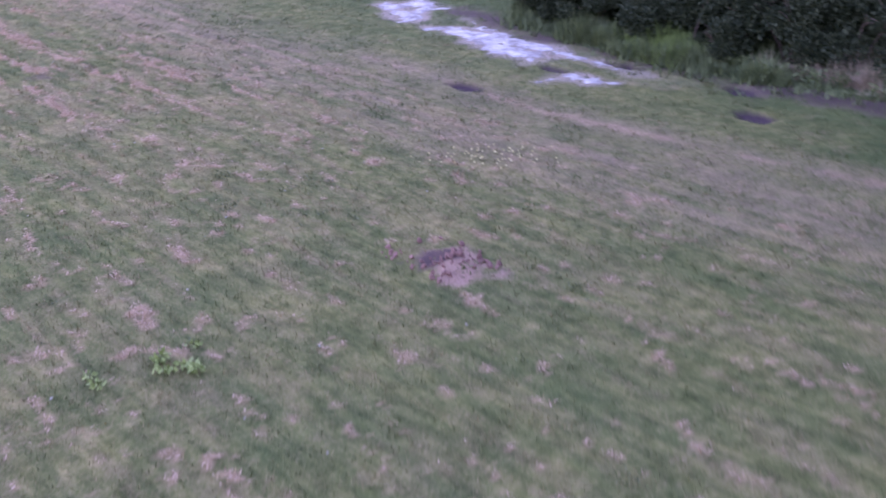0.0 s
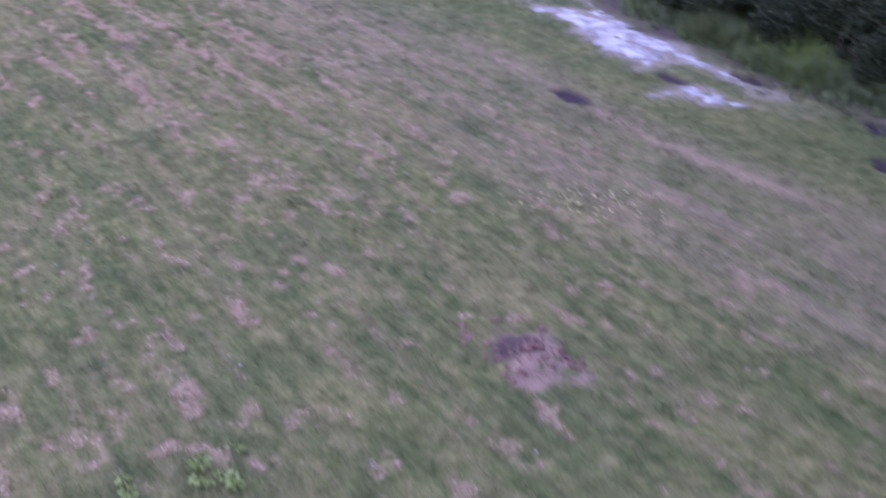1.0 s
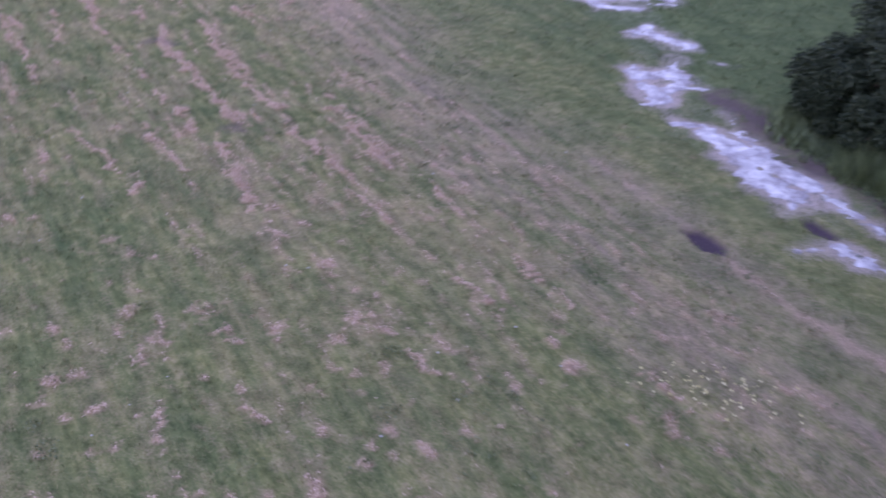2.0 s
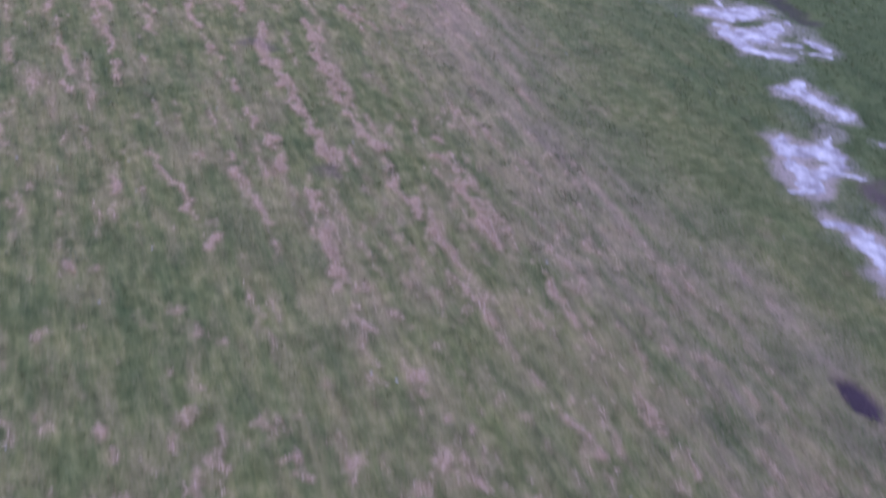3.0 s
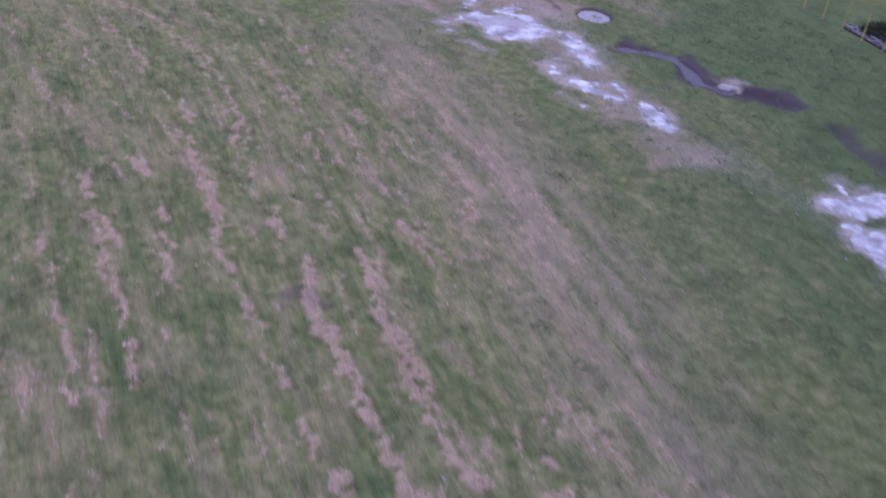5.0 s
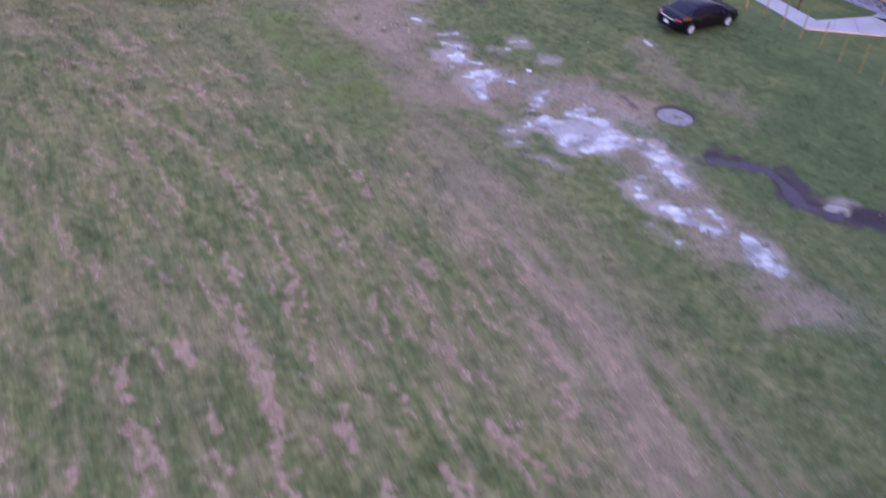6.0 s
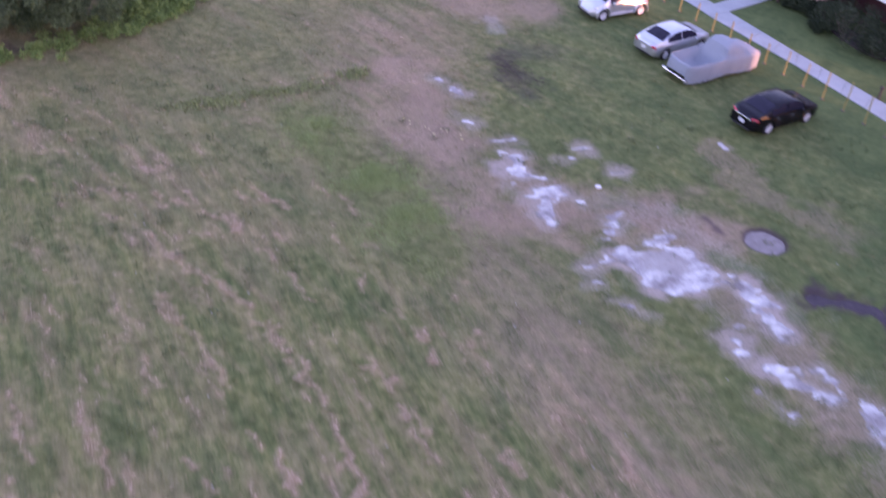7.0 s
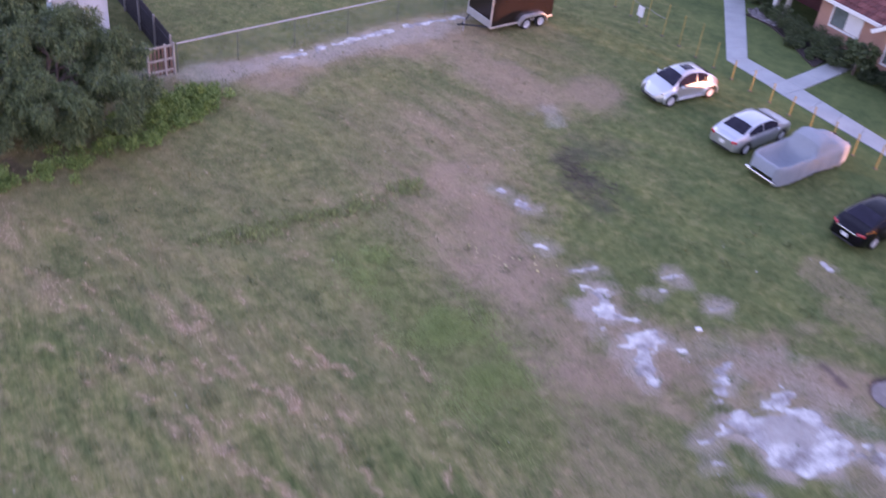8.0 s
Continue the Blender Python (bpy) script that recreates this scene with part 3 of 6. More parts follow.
def ground_material():
    m, n, l, b = node_mat("ground")
    pos = world_pos(n)
    fine, mid, big = noise_node(n, l, 14, 6, pos, 0.7), noise_node(n, l, 2.2, 5, pos), noise_node(n, l, 0.35, 4, pos)
    grass = ramp(n, l, maths(n, l, 'ADD', maths(n, l, 'MULTIPLY', fine, 0.35), maths(n, l, 'MULTIPLY', mid, 0.65)),
                 [(0.33, (0.082, 0.094, 0.028)), (0.5, (0.140, 0.157, 0.053)), (0.66, (0.222, 0.212, 0.092))])
    lushc = ramp(n, l, fine, [(0.3, (0.055, 0.088, 0.028)), (0.7, (0.10, 0.150, 0.053))])
    c = mixc(n, l, maths(n, l, 'MULTIPLY', attr(n, "lush"), 0.8), grass, lushc)

    blotch = ramp(n, l, noise_node(n, l, 0.55, 4, pos, 0.65), [(0.35, (0.78, 0.83, 0.8)), (0.65, (1.2, 1.15, 1.1))])
    c = mixc(n, l, maths(n, l, 'ADD', maths(n, l, 'MULTIPLY', attr(n, "mown"), 0.9), 0.1), c, ramp(n, l, row_grain(n, l, 4.5, 0.7), [(0.36, (0.74, 0.80, 0.76)), (0.64, (1.27, 1.2, 1.2))]), 'MULTIPLY')
    c = mixc(n, l, 1.0, c, blotch, 'MULTIPLY')

    def over(c, name, col_lo, col_hi, gain, soft):
        k = maths(n, l, 'ADD', attr(n, name), maths(n, l, 'MULTIPLY', maths(n, l, 'SUBTRACT', fine, 0.5), soft))
        k = maths(n, l, 'MULTIPLY', k, gain, True)
        k = maths(n, l, 'MULTIPLY', k, maths(n, l, 'GREATER_THAN', attr(n, name), 0.01))
        return mixc(n, l, k, c, ramp(n, l, maths(n, l, 'ADD', maths(n, l, 'MULTIPLY', fine, 0.6), maths(n, l, 'MULTIPLY', big, 0.4)), [(0.3, col_lo), (0.7, col_hi)]))

    c = over(c, "soil", (0.285, 0.18, 0.13), (0.45, 0.305, 0.23), 0.9, 1.1)
    c = over(c, "straw", (0.31, 0.20, 0.108), (0.56, 0.395, 0.252), 0.85, 0.9)
    c = over(c, "sand", (0.36, 0.33, 0.29), (0.62, 0.59, 0.54), 1.0, 0.6)
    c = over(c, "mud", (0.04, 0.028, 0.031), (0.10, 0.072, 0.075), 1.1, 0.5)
    l.new(c, b.inputs["Base Color"])
    b.inputs["Roughness"].default_value = 0.95
    b.inputs["Specular IOR Level"].default_value = 0.15
    bump(n, l, b, maths(n, l, 'ADD', fine, mid), 0.8, 0.05)
    return m


def blade_material():
    m, n, l, b = node_mat("grass_blades")
    rnd = n.new("ShaderNodeNewGeometry").outputs["Random Per Island"]
    green = ramp(n, l, rnd, [(0.0, (0.092, 0.108, 0.032)), (0.5, (0.140, 0.160, 0.053)), (1.0, (0.20, 0.203, 0.082))])
    lush = ramp(n, l, rnd, [(0.0, (0.058, 0.092, 0.029)), (1.0, (0.105, 0.158, 0.055))])
    dry = ramp(n, l, rnd, [(0.0, (0.26, 0.165, 0.082)), (0.6, (0.46, 0.315, 0.17)), (1.0, (0.61, 0.43, 0.25))])
    c = mixc(n, l, attr(n, "lush"), green, lush)
    c = mixc(n, l, maths(n, l, 'ADD', maths(n, l, 'MULTIPLY', attr(n, "mown"), 0.9), 0.1), c, ramp(n, l, row_grain(n, l, 4.5, 0.7), [(0.36, (0.74, 0.80, 0.76)), (0.64, (1.27, 1.2, 1.2))]), 'MULTIPLY')
    c = mixc(n, l, attr(n, "dryness"), c, dry)
    l.new(c, b.inputs["Base Color"])
    b.inputs["Roughness"].default_value = 0.7
    b.inputs["Specular IOR Level"].default_value = 0.2
    return m


def sand_material():
    m, n, l, b = node_mat("pale_sand")
    pos = world_pos(n)
    big, fine = noise_node(n, l, 1.3, 5, pos), noise_node(n, l, 18, 6, pos, 0.7)
    k = maths(n, l, 'ADD', maths(n, l, 'MULTIPLY', big, 0.65), maths(n, l, 'MULTIPLY', fine, 0.35))
    c = ramp(n, l, k, [(0.36, (0.20, 0.175, 0.15)), (0.46, (0.34, 0.315, 0.295)), (0.53, (0.50, 0.485, 0.44)), (0.62, (0.70, 0.69, 0.635))])
    c = mixc(n, l, maths(n, l, 'MULTIPLY', attr(n, "damp"), 0.8), c, ramp(n, l, fine, [(0.3, (0.24, 0.215, 0.18)), (0.7, (0.38, 0.345, 0.30))]))
    rim = maths(n, l, 'ADD', attr(n, "thin"), maths(n, l, 'MULTIPLY', maths(n, l, 'SUBTRACT', fine, 0.5), 1.6))
    rim = maths(n, l, 'MULTIPLY', maths(n, l, 'MULTIPLY', rim, 0.9, True), maths(n, l, 'GREATER_THAN', attr(n, "thin"), 0.01))
    c = mixc(n, l, rim, c, ramp(n, l, noise_node(n, l, 6, 4, pos), [(0.35, (0.12, 0.115, 0.065)), (0.65, (0.27, 0.225, 0.16))]))
    l.new(c, b.inputs["Base Color"])
    b.inputs["Roughness"].default_value = 0.9
    bump(n, l, b, maths(n, l, 'ADD', fine, big), 0.7, 0.04)
    return m


def water_material(name, lo, hi, gloss=0.5, rough=0.08):
    m, n, l, b = node_mat(name)
    fine = noise_node(n, l, 3, 3, world_pos(n))
    l.new(ramp(n, l, fine, [(0.3, lo), (0.7, hi)]), b.inputs["Base Color"])
    b.inputs["Roughness"].default_value = rough
    b.inputs["Specular IOR Level"].default_value = gloss
    bump(n, l, b, fine, 0.05, 0.02)
    return m


def glass_material(name, tint=(0.016, 0.015, 0.024)):
    m, n, l, b = node_mat(name)
    fine = noise_node(n, l, 3, 2, world_pos(n))
    l.new(ramp(n, l, fine, [(0.3, tint), (0.7, tuple(c * 1.5 for c in tint))]), b.inputs["Base Color"])
    b.inputs["Roughness"].default_value = 0.03
    b.inputs["Specular IOR Level"].default_value = 0.17
    return m


def roof_material():
    m, n, l, b = node_mat("red_tiles")
    rnd = n.new("ShaderNodeNewGeometry").outputs["Random Per Island"]
    fine = noise_node(n, l, 9, 5, world_pos(n))
    k = maths(n, l, 'ADD', maths(n, l, 'MULTIPLY', rnd, 0.6), maths(n, l, 'MULTIPLY', fine, 0.4))
    l.new(ramp(n, l, k, [(0.2, (0.10, 0.03, 0.026)), (0.6, (0.17, 0.052, 0.042)), (0.9, (0.24, 0.095, 0.075))]), b.inputs["Base Color"])
    b.inputs["Roughness"].default_value = 0.8
    return m


M_GROUND, M_BLADE, M_SAND, M_WATER = ground_material(), blade_material(), sand_material(), water_material("muddy_water", (0.040, 0.029, 0.032), (0.070, 0.052, 0.056), 0.16, 0.22)
M_SILT = water_material("silty_water", (0.17, 0.145, 0.125), (0.25, 0.215, 0.19), 0.25)
M_CONCRETE = plain("concrete", (0.32, 0.345, 0.335), 0.85, var=0.16, scale=3, bumpy=0.004)
M_GLASS, M_GLASS_HOUSE = glass_material("car_glass"), glass_material("house_glass", (0.12, 0.15, 0.14))
M_TYRE = plain("rubber", (0.02, 0.02, 0.02), 0.85, var=0.3, bumpy=0.002)
M_ALLOY = plain("alloy", (0.66, 0.66, 0.67), 0.4, metal=0.3, var=0.1)
M_CHROME = plain("chrome", (0.75, 0.75, 0.76), 0.18, metal=1.0, var=0.05)
M_BLACK_PLASTIC = plain("black_plastic", (0.02, 0.02, 0.022), 0.6, var=0.3)
M_SILVER_PAINT = plain("silver_paint", (0.56, 0.58, 0.60), 0.34, metal=0.75, var=0.05, coat=0.5)
M_WHITE_SILVER = plain("pale_silver_paint", (0.54, 0.56, 0.565), 0.34, metal=0.7, var=0.05, coat=0.5)
M_BLACK_PAINT = plain("black_paint", (0.006, 0.005, 0.008), 0.25, metal=0.0, var=0.1, coat=0.08)
M_BLACK_PAINT.node_tree.nodes["Principled BSDF"].inputs["Specular IOR Level"].default_value = 0.22
M_RED_LENS = plain("red_lens", (0.5, 0.02, 0.03), 0.2, var=0.1, coat=0.8)
M_CLEAR_LENS = plain("clear_lens", (0.7, 0.7, 0.7), 0.15, metal=0.3, var=0.1, coat=0.8)
M_PLATE = plain("plate_white", (0.7, 0.7, 0.7), 0.5, var=0.1)
M_COVER = plain("grey_cloth", (0.25, 0.275, 0.295), 0.85, var=0.12, scale=2, bumpy=0.01)
M_YELLOW = plain("yellow_paint", (0.29, 0.25, 0.075), 0.85, var=0.25, scale=5, bumpy=0.003)
M_FOOTING = plain("pale_footing", (0.12, 0.105, 0.07), 0.9, var=0.3, bumpy=0.01)
M_TRAILER = plain("dark_panel", (0.011, 0.006, 0.007), 0.25, var=0.15, coat=0.25)
M_ALU = plain("aluminium_trim", (0.62, 0.61, 0.59), 0.4, metal=0.6, var=0.12)
M_WALL = plain("peach_render", (0.44, 0.25, 0.18), 0.9, var=0.12, scale=2, bumpy=0.004)
# darker and redder than M_WALL: recessed walls, bay's right return, door, roof deck
M_WALL_DARK = plain("dark_maroon", (0.10, 0.03, 0.035), 0.7, var=0.2)
M_WHITE = plain("white_paint", (0.78, 0.77, 0.75), 0.6, var=0.08)
M_ROOF = roof_material()
M_MULCH = plain("dark_mulch", (0.042, 0.031, 0.028), 0.95, var=0.5, scale=6, bumpy=0.03)
M_ROCKS = plain("grey_stones", (0.30, 0.28, 0.30), 0.9, var=0.45, scale=6, bumpy=0.03)
M_BARK = plain("bark", (0.13, 0.10, 0.075), 0.95, var=0.4, scale=5, bumpy=0.02)
M_PALE_BARK = plain("pale_bark", (0.42, 0.39, 0.34), 0.9, var=0.3, scale=5, bumpy=0.01)
M_GALV = plain("galvanised_steel", (0.42, 0.42, 0.44), 0.5, metal=0.4, var=0.12)
M_OLD_WOOD = plain("weathered_wood", (0.26, 0.245, 0.22), 0.9, var=0.3, scale=4, bumpy=0.006)
M_SHED = plain("pale_blue_paint", (0.60, 0.68, 0.72), 0.7, var=0.1)
M_PALE_WOOD = plain("pale_painted_wood", (0.33, 0.32, 0.29), 0.85, var=0.25, scale=4, bumpy=0.005)
M_BROWN_WOOD = plain("brown_wood", (0.15, 0.10, 0.075), 0.9, var=0.3, scale=4, bumpy=0.006)
M_DULL_STEEL = plain("dull_steel", (0.16, 0.165, 0.155), 0.6, metal=0.4, var=0.15)
M_DARK_WOOD = plain("dark_wood", (0.05, 0.042, 0.045), 0.9, var=0.4, scale=4, bumpy=0.006)
M_LEAF_TREE = leafy("tree_leaves", (0.020, 0.040, 0.014), (0.135, 0.185, 0.07))
M_LEAF_HEDGE = leafy("hedge_leaves", (0.014, 0.026, 0.011), (0.062, 0.082, 0.042), 0.65, 0.15)
M_LEAF_GARDEN = leafy("garden_leaves", (0.03, 0.045, 0.02), (0.10, 0.14, 0.055))
M_LEAF_RED = leafy("reddish_leaves", (0.04, 0.022, 0.02), (0.09, 0.05, 0.04))
M_WEED = leafy("weed_leaves", (0.08, 0.145, 0.028), (0.23, 0.33, 0.085))
M_RANK = leafy("rank_grass", (0.06, 0.095, 0.035), (0.19, 0.245, 0.095))
M_TAN = leafy("tan_grass", (0.28, 0.22, 0.14), (0.55, 0.46, 0.33))
M_DRYGRASS = leafy("dry_tall_grass", (0.33, 0.22, 0.125), (0.62, 0.455, 0.30))
M_FLOWER = leafy("yellow_petals", (0.48, 0.42, 0.14), (0.70, 0.63, 0.30))
M_TWIG = plain("dead_twigs", (0.07, 0.05, 0.045), 0.95, var=0.4)
M_FAR = leafy("far_foliage", (0.02, 0.03, 0.015), (0.06, 0.08, 0.04))

# ---- the ground: one sheet to the horizon ----
def axis(lo, hi, step):
    inner = np.arange(lo, hi + step / 2, step)
    out = np.cumsum(1.0 * 1.35 ** np.arange(22))
    return np.concatenate([(lo - out)[::-1], inner, hi + out])


GX, GY = axis(-72, 20, 0.13), axis(11, 110, 0.13)
XX, YY = np.meshgrid(GX, GY, indexing="ij")
FIELD = field(XX.ravel(), YY.ravel())
inside = smooth(60, 20, np.hypot(np.maximum(0, np.abs(XX.ravel() + 26) - 46), np.maximum(0, np.abs(YY.ravel() - 61.5) - 50)))
gi = np.arange(XX.size).reshape(XX.shape)
gf = np.stack([gi[:-1, :-1], gi[1:, :-1], gi[1:, 1:], gi[:-1, 1:]], -1).reshape(-1, 4)
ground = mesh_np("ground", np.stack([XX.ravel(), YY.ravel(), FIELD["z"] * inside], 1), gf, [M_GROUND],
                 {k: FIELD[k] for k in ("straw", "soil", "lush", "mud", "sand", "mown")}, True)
tagged(ground, "mown field of patchy grass with straw rows and bare soil", "ground", kind="structure")


def sample(x, y):
    """Height of the ground sheet at places."""
    return field(np.asarray(x, float), np.asarray(y, float))["z"]


# ---- bare sand, proud of the soil by a few centimetres ----
def sand_patch(caps, label, rough=0.55, damp=(), seed=0):
    """caps: (x0, y0, x1, y1, r) strokes whose union, frayed by noise, is the patch."""
    c = np.array(caps)
    lo = np.minimum(c[:, :2], c[:, 2:4]).min(0) - c[:, 4].max() - 0.6
    hi = np.maximum(c[:, :2], c[:, 2:4]).max(0) + c[:, 4].max() + 0.6
    x, y = np.meshgrid(np.arange(lo[0], hi[0], 0.07), np.arange(lo[1], hi[1], 0.07), indexing="ij")
    f = np.full(x.shape, -9.0)
    for x0, y0, x1, y1, r in caps:
        f = np.maximum(f, r - seg_dist(x, y, [(x0, y0), (x1 + 1e-4, y1)])[0])
    f = f + rough * (0.6 * fbm(x, y, 1.1, 4, 100 + seed) + fbm(x * 0.75 + y * 0.4, y * 1.4 - x * 0.8, 0.45, 5, 120 + seed))
    wet = np.zeros(x.shape)
    for dx, dy, dr in damp:
        wet = np.maximum(wet, smooth(1.1, 0.5, np.hypot(x - dx, y - dy) / dr + 0.3 * fbm(x, y, 0.9, 4, 140 + seed)))
    z = sample(x.ravel(), y.ravel()).reshape(x.shape) + np.clip(f * 0.12, -0.1, 0.035) + 0.022 * fbm(x, y, 0.28, 3, 160)
    keep = f > -0.45
    gi = np.arange(x.size).reshape(x.shape)
    q = np.stack([gi[:-1, :-1], gi[1:, :-1], gi[1:, 1:], gi[:-1, 1:]], -1).reshape(-1, 4)
    q = q[keep.ravel()[q].any(1)]
    used, inv = np.unique(q, return_inverse=True)
    ob = mesh_np("sand_patch", np.stack([x.ravel(), y.ravel(), z.ravel()], 1)[used], inv.reshape(-1, 4), [M_SAND], {"damp": wet.ravel()[used], "thin": smooth(0.07, -0.12, f + 0.16 * fbm(x, y, 0.5, 4, 170)).ravel()[used]}, True)
    return tagged(ob, label, "sand", "bare sand patches", "structure")


for k, (caps, damp) in enumerate(SAND):
    sand_patch(caps, "bare pale sand worn through the grass" if not damp else "pale sand patch with a damp greyish middle", 0.24 if len(caps) > 1 else 0.14, damp, k)


def water_sheet(name, x0, x1, y0, y1, z, label, mat_):
    ob = part(name, box_bm(x0, x1, y0, y1, z - 0.03, z), mat_, None)
    return tagged(ob, label, "water", kind="structure")


water_sheet("water", -24.6, -22.8, 69.95, 71.75, -0.085, "round muddy puddle in a dark rim", M_SILT)
water_sheet("water", -21.8, -15.9, 65.6, 69.6, -0.135, "shallow ditch water reflecting the grey sky", M_WATER)

# ---- paving ----
def P(a, n, z=0.0):
    """A place from metres along the houses' path and away from the field."""
    return (a * A_DIR[0] + n * N_DIR[0], a * A_DIR[1] + n * N_DIR[1], z)


def slab_row(parent, left, right, count):
    """Concrete slabs between two edges, each a piece with a bevelled rim and a joint round it."""
    for k in range(count):
        q = []
        for f in ((k + 0.006) / count, (k + 0.994) / count):
            q.append((Vector(left[0]).lerp(Vector(left[1]), f), Vector(right[0]).lerp(Vector(right[1]), f)))
        (a, b), (d, c) = q
        bm = bmesh.new()
        top = [bm.verts.new((*p, 0.05)) for p in (a, b, c, d)]
        low = [bm.verts.new((*p, -0.12)) for p in (a, b, c, d)]
        bm.faces.new(top)
        for i in range(4):
            bm.faces.new((top[i], low[i], low[(i + 1) % 4], top[(i + 1) % 4]))
        bmesh.ops.recalc_face_normals(bm, faces=bm.faces)
        bmesh.ops.bevel(bm, geom=[e for e in bm.edges if all(v.co.z > 0.02 for v in e.verts)], offset=0.015, segments=1, affect='EDGES')
        part("slab", bm, M_CONCRETE, parent)


pavement = empty("pavement", Matrix(), "light grey concrete footpath of jointed slabs", "pavement", kind="structure")
W = {"l0": (-36.3, 109.0), "r0": (-35.1, 109.8), "l1": (-33.34, 93.18), "r1": (-32.35, 93.97), "f1": (-30.15, 92.64), "f2": (-29.21, 92.06),
     "g1": (-30.9, 91.5), "g2": (-30.1, 90.85), "l2": (-24.82, 87.48), "r2": (-24.9, 89.0), "l3": (-19.85, 83.9), "r3": (-19.45, 85.4), "l4": (-15.8, 85.75), "r4": (-16.8, 87.9)}
slab_row(pavement, (W["l0"], W["l1"]), (W["r0"], W["r1"]), 12)
slab_row(pavement, (W["l1"], W["g1"]), (W["r1"], W["f1"]), 2)
slab_row(pavement, (W["g1"], W["g2"]), (W["f1"], W["f2"]), 1)
slab_row(pavement, (W["g2"], W["l2"]), (W["f2"], W["r2"]), 4)
slab_row(pavement, (W["l2"], W["l3"]), (W["r2"], W["r3"]), 4)
slab_row(pavement, (W["l3"], W["l4"]), (W["r3"], W["r4"]), 3)
slab_row(pavement, (W["l4"], (-8.5, 87.2)), (W["r4"], (-9.2, 89.2)), 5)
slab_row(pavement, (W["r4"], (-15.2, 92.5)), ((-15.3, 87.3), (-13.6, 92.0)), 3)
slab_row(pavement, (W["f1"], (-27.0, 98.3)), (W["f2"], (-26.0, 97.9)), 4)

# ---- cars ----
def eased(x, pts, reach=0.11):
    """A profile's value at x with its corners rounded off."""
    return float(np.mean(np.interp(x + np.linspace(-reach, reach, 9), *zip(*pts))))


def car_sections(xs, prof):
    """Half sections of a car body along its length, mirrored to full ones: [station][point]."""
    out = []
    for x in xs:
        w, z0 = eased(x, prof["w"]), np.interp(x, *zip(*prof["z0"]))
        for wx in prof["axles"]:
            d = abs(x - wx)
            if d < prof["arch"]:
                z0 = max(z0, math.sqrt(prof["arch"] ** 2 - d * d) + prof["wheel"] * 0.92)
        zb, zt = eased(x, prof["belt"]), eased(x, prof["top"], 0.16)
        zt, gh = max(zt, zb + 0.01), max(zt - zb, 0.01)
        z0 = min(z0, zb - 0.08)
        wr = 0.95 * w - prof["tumble"] * gh
        half = [(0.90 * w, z0), (w, z0 + 0.06 * (zb - z0)), (1.005 * w, z0 + 0.45 * (zb - z0)), (0.995 * w, zb - 0.12 * (zb - z0)), (0.95 * w, zb),
                (0.5 * (0.95 * w + wr), zb + 0.55 * gh), (wr, zb + 0.93 * gh), (0.55 * wr, zb + 0.995 * gh), (0.0, zt + 0.012)]
        full = [(x, -y, z) for y, z in half] + [(x, y, z) for y, z in half[-2::-1]]
        out.append(full)
    return np.array(out)


def wheel(parent, x, side, y, r, rim, width=0.2):
    """A tyre with an alloy rim and spokes; the axle runs along y."""
    hub = part("wheel", lathe_bm([(r * 0.66, -width / 2), (r * 0.93, -width / 2), (r, -width * 0.32), (r, width * 0.32), (r * 0.93, width / 2), (r * 0.66, width / 2)], 24, caps=False), M_TYRE, parent)
    hub.location = (x, y, r)
    bm = lathe_bm([(0.001, side * width * 0.18), (r * 0.55, side * width * 0.2), (r * 0.64, side * width * 0.46), (r * 0.70, side * width * 0.5), (r * 0.70, -side * width * 0.3)], 24)
    for k in range(7):
        a = 2 * math.pi * k / 7
        cyl_bm((0, side * width * 0.36, 0), (r * 0.6 * math.cos(a), side * width * 0.42, r * 0.6 * math.sin(a)), 0.035, 0.022, 6, bm)
    part("rim", bm, rim, hub, "silver alloy rim")


